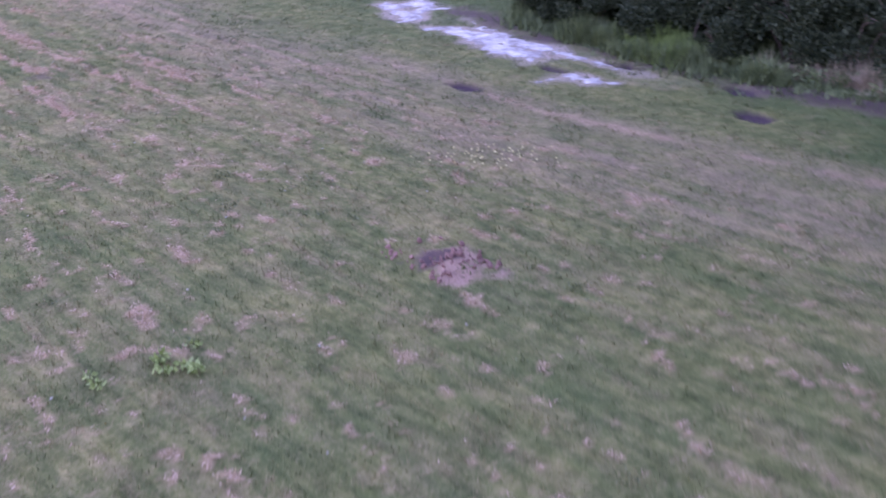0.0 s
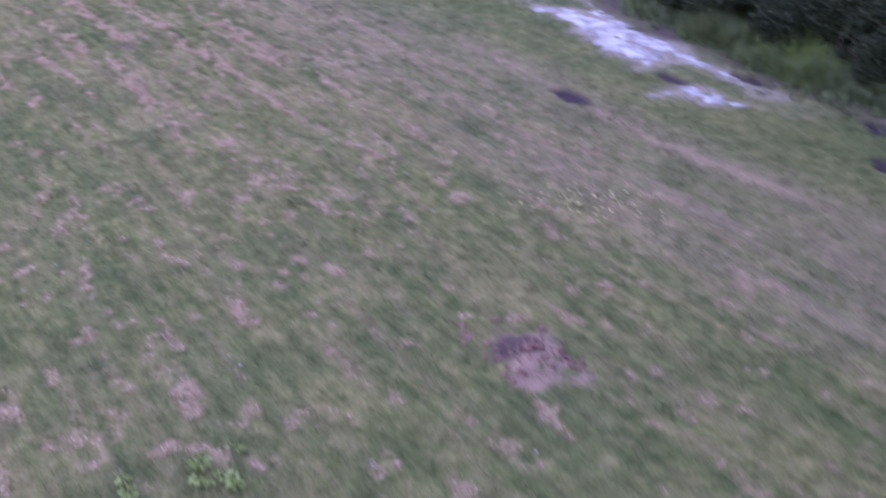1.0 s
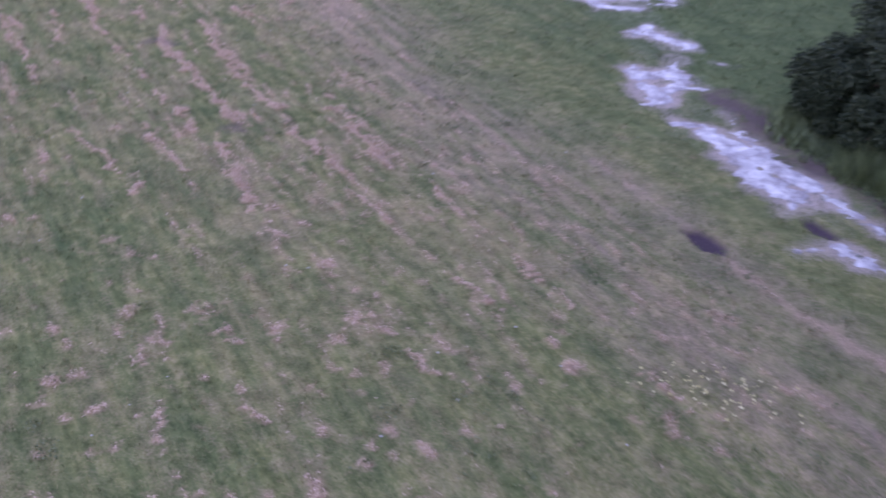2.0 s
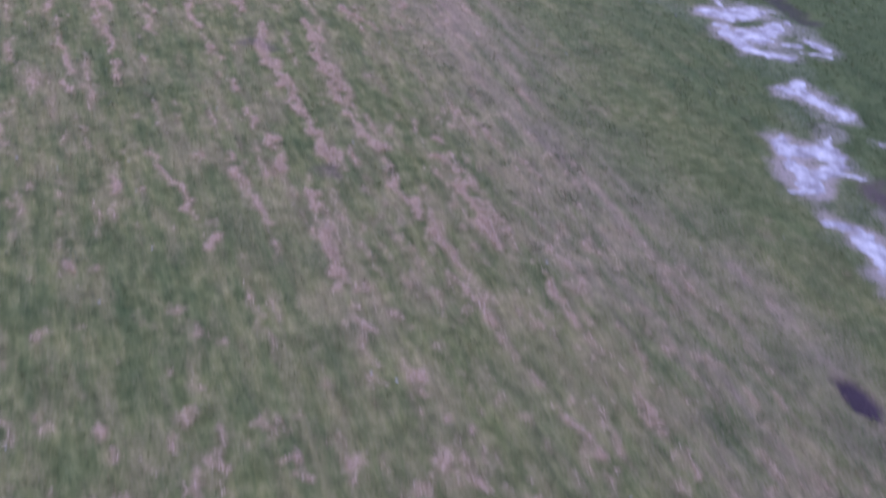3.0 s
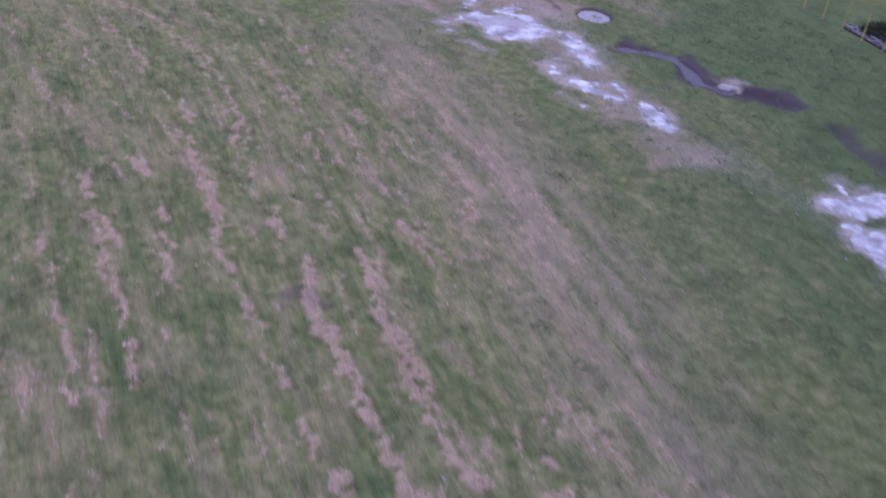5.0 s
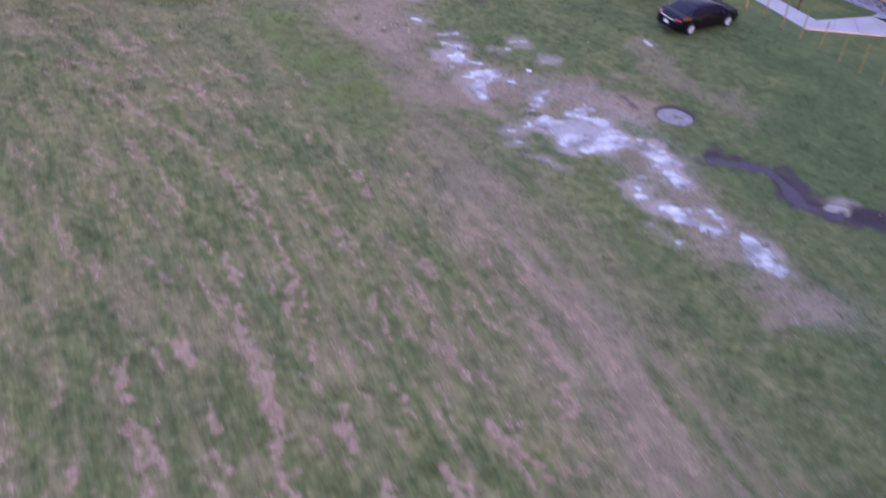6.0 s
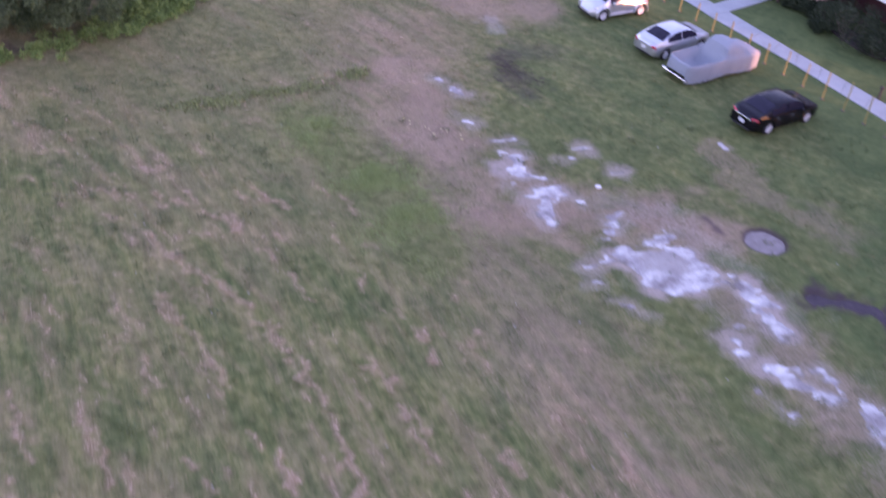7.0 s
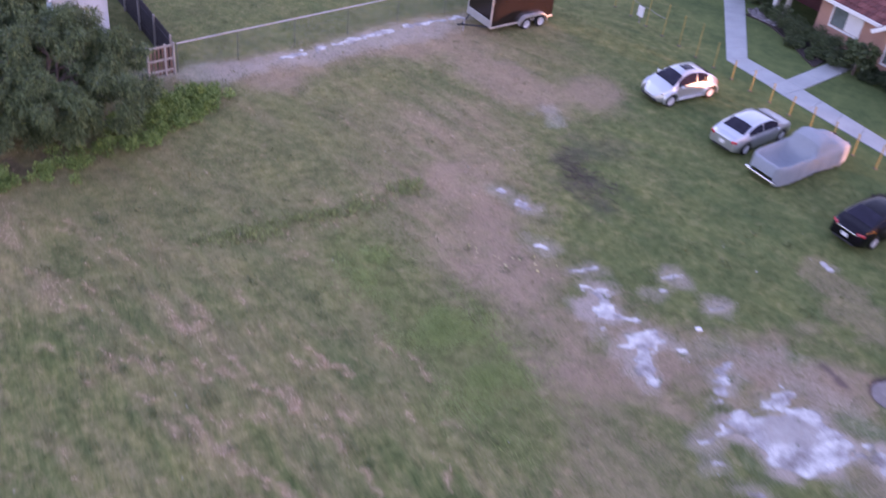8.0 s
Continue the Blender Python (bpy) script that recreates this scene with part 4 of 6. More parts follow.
def car(name, m, prof, paint, label, glass, lamps, sunroof=False, plate=True):
    thing = empty(name, m, label, "car", "parked cars")
    L2 = prof["len"] / 2
    keys = set(np.round(np.linspace(-L2, L2, 47), 3)) | {v for g in glass.values() for v in g}
    xs = np.array(sorted(keys))
    V = car_sections(xs, prof)
    # rounded nose and tail
    V = np.concatenate([V[:1] * (1, 0.82, 1) + (-0.035, 0, 0), V, V[-1:] * (1, 0.82, 1) + (0.035, 0, 0)])
    for e in (0, -1):
        V[e, :, 2] = V[e, :, 2] * 0.86 + V[e, :, 2].mean() * 0.14
    ni, nj = V.shape[:2]
    idx = np.arange(ni * nj).reshape(ni, nj)
    f = np.stack([idx[:-1, :-1], idx[:-1, 1:], idx[1:, 1:], idx[1:, :-1]], -1).reshape(-1, 4)
    under = np.stack([idx[:-1, -1], idx[:-1, 0], idx[1:, 0], idx[1:, -1]], -1)
    caps = []
    for e in (0, ni - 1):
        for j in range(nj // 2):
            q = [idx[e, j], idx[e, j + 1], idx[e, nj - 2 - j], idx[e, nj - 1 - j]]
            caps.append(q if e else q[::-1])
    body = mesh_np("body", V.reshape(-1, 3), np.concatenate([f, under, np.array(caps)]), [paint], smooth_it=True)
    body.parent = thing
    V = V[1:-1]

    def pane(nm, x0, x1, j0, j1, mat_, lab=""):
        i0, i1 = int(np.argmin(abs(xs - x0))), int(np.argmin(abs(xs - x1)))
        G = V[i0:i1 + 1, j0:j1 + 1].copy()
        if nm == "side_window":                     # sit between waist and roof with a painted rim
            lo, hi = (0, -1) if j0 < 8 else (-1, 0)
            G[:, lo] = G[:, lo] * 0.84 + G[:, 1] * 0.16
            G[:, hi] = G[:, hi] * 0.9 + G[:, 1] * 0.1
        elif nm in ("windscreen", "rear_window", "sunroof"):
            G[:, :, 1] *= 0.86 if nm == "rear_window" else 0.93
        return grid_part(nm, G, mat_, body, lab, push=0.009 if mat_ is M_GLASS else 0.005)

    for key, (x0, x1) in glass.items():
        if key in ("windscreen", "rear_window"):
            pane(key, x0, x1, 6, 10, M_GLASS, "dark tinted glass")
        else:
            pane("side_window", x0, x1, 4, 6, M_GLASS, "dark tinted glass")
            pane("side_window", x0, x1, 10, 12, M_GLASS, "dark tinted glass")
    doors = [v for k, v in glass.items() if k in ("front", "back")] if name == "sedan" else [glass["front"]]
    for x0, x1 in doors:                            # doors, bonnet and boot lid stand a hair proud of the shell
        for j0, j1 in ((1, 4), (12, 15)):
            pane("door", x0 + 0.0, x1 + 0.0, j0, j1, paint)
    pane("bonnet", glass["windscreen"][1] + 0.06, L2 - 0.32, 6, 10, paint)
    if name == "sedan":
        pane("boot_lid", -L2 + 0.16, glass["rear_window"][0] - 0.05, 6, 10, paint)
    if sunroof:
        pane("sunroof", *sunroof, 7, 9, M_GLASS, "dark glass sunroof")
    for side in (-1, 1):
        for ax in prof["axles"]:
            wheel(thing, ax, side, side * (np.interp(ax, *zip(*prof["w"])) - 0.11), prof["wheel"], prof["rim"])
        hx, hy, hz = lamps["head"]
        part("headlight", lathe_bm([(0.001, -0.05), (0.07, -0.04), (0.10, 0.0), (0.07, 0.04), (0.001, 0.05)], 14), M_CLEAR_LENS, thing).matrix_local = pose(hx, side * hy, hz, 0, 0, -side * 60) @ Matrix.Diagonal((1.5, 1, 0.75, 1))
        tx, ty, tz, tw = lamps["tail"]
        part("tail_light", box_bm(-0.05, 0.05, -tw / 2, tw / 2, -0.065, 0.065, 0.03), M_RED_LENS, thing, "red tail light lens").matrix_local = pose(tx, side * ty, tz, 0, 0, -side * 35)
        mx, my, mz = lamps["mirror"]
        bm = box_bm(-0.05, 0.06, -0.1, 0.1, -0.06, 0.06, 0.035)
        part("wing_mirror", bm, paint, thing).matrix_local = pose(mx, side * my, mz)
        for hxx in lamps["handles"]:
            hw = np.interp(hxx, *zip(*prof["w"]))
            part("door_handle", box_bm(-0.09, 0.09, -0.02, 0.02, -0.015, 0.015, 0.008), lamps["handle_mat"], thing).matrix_local = pose(hxx, side * hw, lamps["mirror"][2] - 0.16)
    for e, z in ((-1, 0.42), (1, 0.40)):
        part("bumper_trim", box_bm(-0.03, 0.03, -0.55, 0.55, -0.05, 0.05, 0.02), M_BLACK_PLASTIC, thing).matrix_local = pose(e * (L2 + 0.012), 0, z - 0.08)
    if plate:
        part("number_plate", box_bm(-0.01, 0.01, -0.16, 0.16, -0.08, 0.08, 0.004), M_PLATE, thing, "plain pale plate").matrix_local = pose(-L2 - 0.05, 0, lamps["plate_z"])
    return thing


def heading(x, y, dx, dy):
    return pose(x, y, float(sample([x], [y])[0]) - 0.01, 0, 0, math.degrees(math.atan2(dy, dx)))


SEDAN = {"len": 4.5, "tumble": 0.42, "wheel": 0.33, "arch": 0.40, "axles": (-1.38, 1.38), "rim": M_ALLOY,
         "w": [(-2.33, 0.68), (-2.2, 0.79), (-1.6, 0.87), (0, 0.885), (1.4, 0.87), (2.05, 0.79), (2.33, 0.58)],
         "z0": [(-2.33, 0.36), (-1.9, 0.24), (1.9, 0.22), (2.33, 0.30)],
         "belt": [(-2.33, 0.74), (-2.2, 0.92), (-1.65, 0.98), (0, 0.94), (1.15, 0.93), (1.9, 0.80), (2.2, 0.68), (2.33, 0.55)],
         "top": [(-2.33, 0.78), (-2.2, 1.00), (-1.72, 1.06), (-1.25, 1.28), (-0.8, 1.41), (-0.3, 1.455), (0.2, 1.44), (0.5, 1.37), (1.22, 1.0), (1.9, 0.89), (2.2, 0.78), (2.33, 0.58)]}
SEDAN_GLASS = {"windscreen": (0.52, 1.18), "rear_window": (-1.66, -0.98), "front": (-0.27, 0.86), "back": (-1.36, -0.31)}
SEDAN_LAMPS = {"head": (2.13, 0.62, 0.64), "tail": (-2.24, 0.66, 0.84, 0.3), "mirror": (0.66, 0.98, 0.97), "handles": (-0.9, 0.05), "handle_mat": M_SILVER_PAINT, "plate_z": 0.62}
car("sedan", heading(-31.0, 85.5, 0.513, 0.858) @ Matrix.Scale(0.94, 4), SEDAN, M_SILVER_PAINT, "silver four-door sedan parked on grass, nose to the path", SEDAN_GLASS, SEDAN_LAMPS)

BLACK = dict(SEDAN, len=4.84, w=[(-2.42, 0.70), (-2.28, 0.81), (-1.6, 0.89), (0, 0.905), (1.4, 0.89), (2.1, 0.80), (2.42, 0.6)],
             z0=[(-2.42, 0.34), (-1.9, 0.24), (1.9, 0.22), (2.42, 0.30)],
             belt=[(-2.42, 0.76), (-2.28, 0.96), (-1.7, 1.02), (0, 0.97), (1.15, 0.95), (1.95, 0.82), (2.25, 0.70), (2.42, 0.56)],
             top=[(-2.42, 0.80), (-2.28, 1.04), (-1.85, 1.10), (-1.3, 1.30), (-0.8, 1.42), (-0.3, 1.47), (0.2, 1.455), (0.5, 1.39), (1.25, 1.02), (1.95, 0.87), (2.25, 0.74), (2.42, 0.58)])
car("sedan", heading(-24.98, 80.96, 0.551, 0.834) @ Matrix.Scale(0.955, 4), BLACK, M_BLACK_PAINT, "glossy black four-door sedan with bright alloy wheels on grass", dict(SEDAN_GLASS, rear_window=(-1.76, -0.98)),
    dict(SEDAN_LAMPS, tail=(-2.32, 0.66, 0.88, 0.36), handle_mat=M_CHROME, head=(2.2, 0.64, 0.66)))
black_car = bpy.data.objects["sedan.001"]
part("boot_trim", box_bm(-0.02, 0.02, -0.5, 0.5, -0.03, 0.03, 0.01), M_CHROME, black_car, "chrome strip across the boot").matrix_local = pose(-2.44, 0, 0.84)

BUG = {"len": 3.86, "tumble": 0.38, "wheel": 0.325, "arch": 0.40, "axles": (-1.27, 1.24), "rim": M_ALLOY,
       "w": [(-1.94, 0.52), (-1.82, 0.70), (-1.5, 0.85), (-1.2, 0.87), (-0.7, 0.79), (0, 0.755), (0.7, 0.79), (1.2, 0.87), (1.5, 0.82), (1.7, 0.69), (1.84, 0.52), (1.92, 0.38)],
       "z0": [(-2.04, 0.36), (-1.8, 0.24), (1.8, 0.22), (2.04, 0.30)],
       "belt": [(-2.04, 0.50), (-1.9, 0.66), (-1.5, 0.86), (-0.9, 0.92), (0, 0.92), (0.9, 0.90), (1.2, 0.80), (1.45, 0.70), (1.72, 0.55), (1.93, 0.42)],
       "top": [(-1.96, 0.52), (-1.86, 0.74), (-1.65, 0.97), (-1.4, 1.15), (-1.1, 1.30), (-0.8, 1.41), (-0.4, 1.49), (0.0, 1.51), (0.3, 1.475), (0.6, 1.36), (0.9, 1.18), (1.15, 1.02), (1.4, 0.93), (1.6, 0.82), (1.8, 0.64), (1.93, 0.46)]}
car("hatchback", heading(-34.9, 88.0, -0.62, -0.785), BUG, M_WHITE_SILVER, "pale silver rounded two-door hatchback with dark sunroof",
    {"windscreen": (0.52, 1.16), "rear_window": (-1.55, -0.95), "front": (-0.32, 0.84), "back": (-0.98, -0.36)},
    {"head": (1.66, 0.6, 0.68), "tail": (-1.80, 0.6, 0.72, 0.18), "mirror": (0.72, 0.92, 0.99), "handles": (-0.2,), "handle_mat": M_WHITE_SILVER, "plate_z": 0.5}, sunroof=(-0.42, 0.16))
bug = bpy.data.objects["hatchback"]
for side in (-1, 1):
    for ax in BUG["axles"]:                     # rounded fenders over the wheels
        bm = bmesh.new()
        prev = None
        for k in range(17):
            a = math.radians(-14 + 208 * k / 16)
            row = []
            for j in range(8):
                b = 2 * math.pi * j / 8
                r = 0.41 + 0.075 * math.cos(b)
                row.append(bm.verts.new((r * math.cos(a), 0.085 * math.sin(b), r * math.sin(a))))
            if prev:
                for j in range(8):
                    bm.faces.new((prev[j], row[j], row[(j + 1) % 8], prev[(j + 1) % 8])).smooth = True
            else:
                bm.faces.new(row[::-1])
            prev = row
        bm.faces.new(prev)
        bmesh.ops.recalc_face_normals(bm, faces=bm.faces)
        part("fender", bm, M_WHITE_SILVER, bug, "rounded silver fender").matrix_local = pose(ax, side * 0.83, 0.35)
for side in (-1, 1):
    part("side_sill", box_bm(-0.82, 0.80, -0.05, 0.05, -0.05, 0.05, 0.025), M_WHITE_SILVER, bug).matrix_local = pose(0, side * 0.83, 0.30)


def covered_truck(m):
    """A pickup under a fitted cloth cover: high rims, a sagging bed, cab and bonnet."""
    thing = empty("pickup_truck", m, "pickup truck under a fitted grey cloth cover", "car", "parked cars")
    xs = np.linspace(-2.75, 2.62, 62)
    w = np.interp(xs, [-2.75, -2.68, -2.5, -2.2, 0.8, 1.5, 2.0, 2.35, 2.53, 2.62], [0.58, 0.72, 0.85, 0.91, 0.95, 0.94, 0.85, 0.68, 0.50, 0.32])
    rim = np.interp(xs, [-2.75, -2.62, -0.75, -0.45, 0.9, 1.5, 2.3, 2.62], [0.98, 1.08, 1.10, 1.12, 1.10, 1.08, 0.90, 0.62])
    mid = np.interp(xs, [-2.75, -2.62, -2.5, -2.36, -0.95, -0.68, -0.22, 0.2, 0.75, 1.4, 1.9, 2.35, 2.62], [0.97, 1.08, 0.94, 0.50, 0.42, 0.62, 1.54, 1.70, 1.58, 1.20, 1.12, 0.92, 0.64])
    V = []
    for i, x in enumerate(xs):
        fold = 0.018 * math.sin(x * 9.0) + 0.012 * math.sin(x * 23.0 + 1)
        hem = 0.16 + 0.10 * math.exp(-((x + 0.1) / 0.8) ** 2) + 0.012 * math.sin(x * 17)
        r, c = rim[i], mid[i]
        half = [(w[i] * 1.0 + fold, hem), (w[i] * 1.01 + fold, 0.55), (w[i] * 1.0, 0.85), (w[i] * 0.97, r - 0.04), (w[i] * 0.91, r + 0.01)]
        if c < r:
            half += [(w[i] * 0.86, r - 0.01), (w[i] * 0.79, c + (r - c) * 0.32), (w[i] * 0.63, c + 0.03 + fold * 0.5), (0, c)]
        else:
            half += [(w[i] * 0.84, r + (c - r) * 0.35), (w[i] * 0.74, r + (c - r) * 0.85), (w[i] * 0.42, c - 0.015 + fold * 0.5), (0, c)]
        V.append([(x, -y, z) for y, z in half] + [(x, y, z) for y, z in half[-2::-1]])
    V = np.array(V)
    tail, nose = V[0].copy(), V[-1].copy()
    tail[:, 0] -= 0.03
    tail[:, 2] = np.minimum(tail[:, 2], 0.5)
    nose[:, 0] += 0.03
    nose[:, 2] = np.minimum(nose[:, 2], 0.36)
    nose[:, 1] *= 0.9
    V = np.concatenate([tail[None], V, nose[None]])
    grid_part("cloth_cover", V, M_COVER, thing, "fitted grey cloth cover sagging into the bed")
    k = int(np.argmin(abs(xs + 0.3))) + 1
    grid_part("strap", V[k:k + 2], M_COVER, thing, push=0.012)
    part("rear_bumper", box_bm(-0.08, 0.08, -0.85, 0.85, -0.05, 0.05, 0.03), M_CHROME, thing, "chrome bumper under the hem").matrix_local = pose(-2.83, 0, 0.36)
    part("underbody", box_bm(-2.4, 2.3, -0.7, 0.7, 0.26, 0.36, 0.04), M_BLACK_PLASTIC, thing)
    for side in (-1, 1):
        for ax in (-1.45, 1.65):
            wheel(thing, ax, side, side * 0.76, 0.30, M_ALLOY, 0.18)
    return thing


covered_truck(heading(-28.5, 84.42, 0.555, 0.832))


# ---- enclosed trailer ----
def trailer():
    """Box trailer: x forward along its length, two axles, silver trims and stone guard."""
    thing = empty("trailer", pose(*P(-87.85, 50.7), 0, 0, math.degrees(math.atan2(-N_DIR[1], -N_DIR[0]))), "dark enclosed box trailer with silver trim and twin axles", "trailer")
    L2, W2, z0, z1 = 2.1, 1.0, 0.42, 2.45
    body = part("box", box_bm(-L2, L2, -W2, W2, z0, z1, 0.05), M_TRAILER, thing, "glossy dark maroon box")
    for y in (-W2, W2):
        s = math.copysign(1, y)
        part("bottom_rail", box_bm(-L2, L2, y - 0.02, y + 0.02, z0 - 0.05, z0 + 0.06, 0.01), M_ALU, body)
        part("top_rail", box_bm(-L2, L2, y - 0.03, y + 0.03, z1 - 0.06, z1 + 0.03, 0.01), M_ALU, body)
        part("corner_trim", box_bm(L2 - 0.06, L2 + 0.03, y - 0.04, y + 0.04, z0, z1, 0.02), M_ALU, body)
        bm = bmesh.new()
        prev = None
        for k in range(13):                        # fender: an arched band over both wheels
            a = math.pi * k / 12
            x, z = -0.68 - math.cos(a) * 0.92, 0.38 + 0.42 * min(1.0, 1.35 * math.sin(a))
            row = [bm.verts.new((x, y + s * d, z + h)) for d, h in ((-0.02, 0), (0.24, 0), (0.24, -0.09), (-0.02, -0.09))]
            if prev:
                for i in range(4):
                    bm.faces.new((prev[i], row[i], row[(i + 1) % 4], prev[(i + 1) % 4]))
            prev = row
        bmesh.ops.recalc_face_normals(bm, faces=bm.faces)
        part("fender", bm, M_ALU, thing, "silver wheel fender")
        for ax in (-0.2, -1.16):
            wheel(thing, ax, s, y + s * 0.1, 0.33, M_ALLOY, 0.2)
    part("stone_guard", box_bm(L2 - 0.01, L2 + 0.025, -W2 + 0.04, W2 - 0.04, z0, z0 + 0.42, 0.008), M_ALU, body, "silver stone guard on the front")
    bm = cyl_bm((L2, -0.8, 0.42), (L2 + 1.1, 0, 0.42), 0.045, seg=8)
    cyl_bm((L2, 0.8, 0.42), (L2 + 1.1, 0, 0.42), 0.045, seg=8, bm=bm)
    cyl_bm((L2 + 1.0, 0, 0.42), (L2 + 1.35, 0, 0.46), 0.05, seg=8, bm=bm)
    part("hitch", bm, M_BLACK_PLASTIC, thing)
    bm = cyl_bm((L2 + 0.95, 0, 0.0), (L2 + 0.95, 0, 0.75), 0.035, seg=8)
    part("jack", bm, M_GALV, thing)


trailer()

# ---- yellow posts along the path ----
def fence_post():
    thing = empty("fence_post", Matrix(), "yellow painted post in a pale footing", "post", "yellow posts along the footpath")
    part("post", cyl_bm((0, 0, -0.1), (0, 0, 1.16), 0.034, 0.032, 10), M_YELLOW, thing)
    part("cap", lathe_bm([(0.032, 1.155), (0.04, 1.16), (0.034, 1.2), (0.001, 1.22)], 10, 'Z'), M_YELLOW, thing)
    part("footing", lathe_bm([(0.12, -0.1), (0.11, 0.015), (0.08, 0.03), (0.04, 0.035)], 12, 'Z'), M_FOOTING, thing, "pale cement footing")
    return thing


first = fence_post()
for k in range(-4, 28):
    x = -37.03 + 1.0706 * k
    y = 94.08 - 0.68 * (x + 37.03) + 0.05 * math.sin(k * 2.3)
    tall = 0.72 + 0.5 * float(max(smooth(4, 2, np.float64(k)), 0.65 * smooth(9, 15, np.float64(k)))) + 0.05 * math.sin(k * 4.1)
    m = pose(x, y, float(sample([x], [y])[0]), 1.5 * math.sin(k * 1.7), 1.5 * math.cos(k * 2.9), k * 37) @ Matrix.Diagonal((1, 1, tall, 1))
    if k == -4:
        first.matrix_world = m
    else:
        copy_thing(first, m)

# rope between the western posts and a small white sign
bm = bmesh.new()
for k in range(-4, 0):
    a, b = [Vector((-37.03 + 1.0706 * j, 94.08 - 0.728 * j, 1.0)) for j in (k, k + 1)]
    for i in range(4):
        f0, f1 = i / 4, (i + 1) / 4
        p0, p1 = a.lerp(b, f0), a.lerp(b, f1)
        p0.z -= 0.24 * f0 * (1 - f0)
        p1.z -= 0.24 * f1 * (1 - f1)
        cyl_bm(p0, p1, 0.014, seg=6, bm=bm)
tagged(part("rope", bm, M_OLD_WOOD, None), "thin rope strung between yellow posts", "rope")
sign = empty("sign", pose(-38.55, 94.95, 0.03, 0, 0, -34), "small blank white notice board on a stake", "sign")
part("stake", box_bm(-0.025, 0.025, -0.02, 0.02, -0.1, 0.55, 0.004), M_OLD_WOOD, sign)
part("board", box_bm(-0.22, 0.22, -0.045, -0.022, 0.35, 0.95, 0.006), M_WHITE, sign)
stub = empty("bollard_light", pose(-20.55, 86.15, 0.03), "low dark bollard light beside the footpath", "lamp")
part("column", cyl_bm((0, 0, -0.1), (0, 0, 0.55), 0.06, 0.055, 12), M_BLACK_PLASTIC, stub)
part("head", lathe_bm([(0.06, 0.55), (0.11, 0.58), (0.10, 0.68), (0.03, 0.74), (0.001, 0.74)], 12, 'Z'), M_BLACK_PLASTIC, stub)

# ---- fence and gate in the west ----
def tube_line(pts, r, bm=None, seg=8):
    for a, b in zip(pts[:-1], pts[1:]):
        bm = cyl_bm(a, b, r, seg=seg, bm=bm)
    return bm


F0, F1 = Vector((-56.23, 76.9, 0)), Vector((-38.5, 105.5, 0))
fence = empty("chain_link_fence", Matrix(), "chain-link fence with a pale steel top rail", "fence")
UP = Vector((0, 0, 1))
part("top_rail", tube_line([F0 + 1.5 * UP, F1 + 1.5 * UP], 0.032), M_GALV, fence, "pale galvanised rail")
for k in range(12):
    p = F0.lerp(F1, k / 11)
    part("post", cyl_bm(p - 0.1 * UP, p + 1.52 * UP, 0.018, seg=8), M_DULL_STEEL, fence)
fl = (F1 - F0).length
fd = (F1 - F0) / fl
wv, wf = [], []
for k in range(int(fl / 0.12) + 13):
    for s in (1, -1):
        a0, a1 = k * 0.12, k * 0.12 + s * 1.42
        c0, c1 = (min(max(a, 0.0), fl) for a in (a0, a1))
        if c0 == c1:
            continue
        h0, h1 = 0.04 + 1.42 * abs(c0 - a0) / 1.42, 0.04 + 1.42 * abs(c1 - a0) / 1.42
        p0, p1 = F0 + fd * c0 + h0 * UP, F0 + fd * c1 + h1 * UP
        i = len(wv)
        wv += [p0, p1, p1 + 0.004 * UP, p0 + 0.004 * UP]
        wf.append((i, i + 1, i + 2, i + 3))
mesh_wire = mesh_np("wire_mesh", np.array([tuple(v) for v in wv]), np.array(wf), [M_GALV])
mesh_wire.parent = fence
tagged(mesh_wire, "thin woven wire", kind="stuff")

gate = empty("gate", pose(-56.3, 76.75, 0, 0, 0, math.degrees(math.atan2(-fd.y, -fd.x))), "weathered wooden gate beside the chain-link fence", "gate")
for x in (0.0, 0.42, 1.25):
    part("gate_post", box_bm(x - 0.05, x + 0.05, -0.06, 0.06, -0.1, 1.6, 0.012), M_PALE_WOOD, gate)
for k in range(6):
    part("board", box_bm(0.07 + k * 0.19, 0.20 + k * 0.19, -0.022, 0.0, 0.08, 1.45 + 0.02 * math.sin(k * 5), 0.004), M_BROWN_WOOD, gate)
for z in (0.3, 0.85, 1.5):
    part("rail", box_bm(0.0, 1.25, 0.002, 0.045, z - 0.05, z + 0.05, 0.006), M_PALE_WOOD, gate)

dark_fence = empty("board_fence", pose(-56.5, 76.95, 0, 0, 0, math.degrees(math.atan2(0.59, -0.807))), "dark weathered board fence beside the lawn", "fence")
for k in range(70):
    part("board", box_bm(k * 0.16, k * 0.16 + 0.148, -0.012, 0.012, 0.0, 1.75 + 0.04 * math.sin(k * 3.7), 0.003), M_DARK_WOOD, dark_fence)
for k in range(6):
    part("post", box_bm(k * 2.2 - 0.05, k * 2.2 + 0.05, 0.015, 0.115, -0.1, 1.85, 0.01), M_OLD_WOOD, dark_fence)
for z in (0.4, 1.4):
    part("rail", box_bm(0, 11.2, 0.014, 0.054, z - 0.045, z + 0.045, 0.004), M_DARK_WOOD, dark_fence)

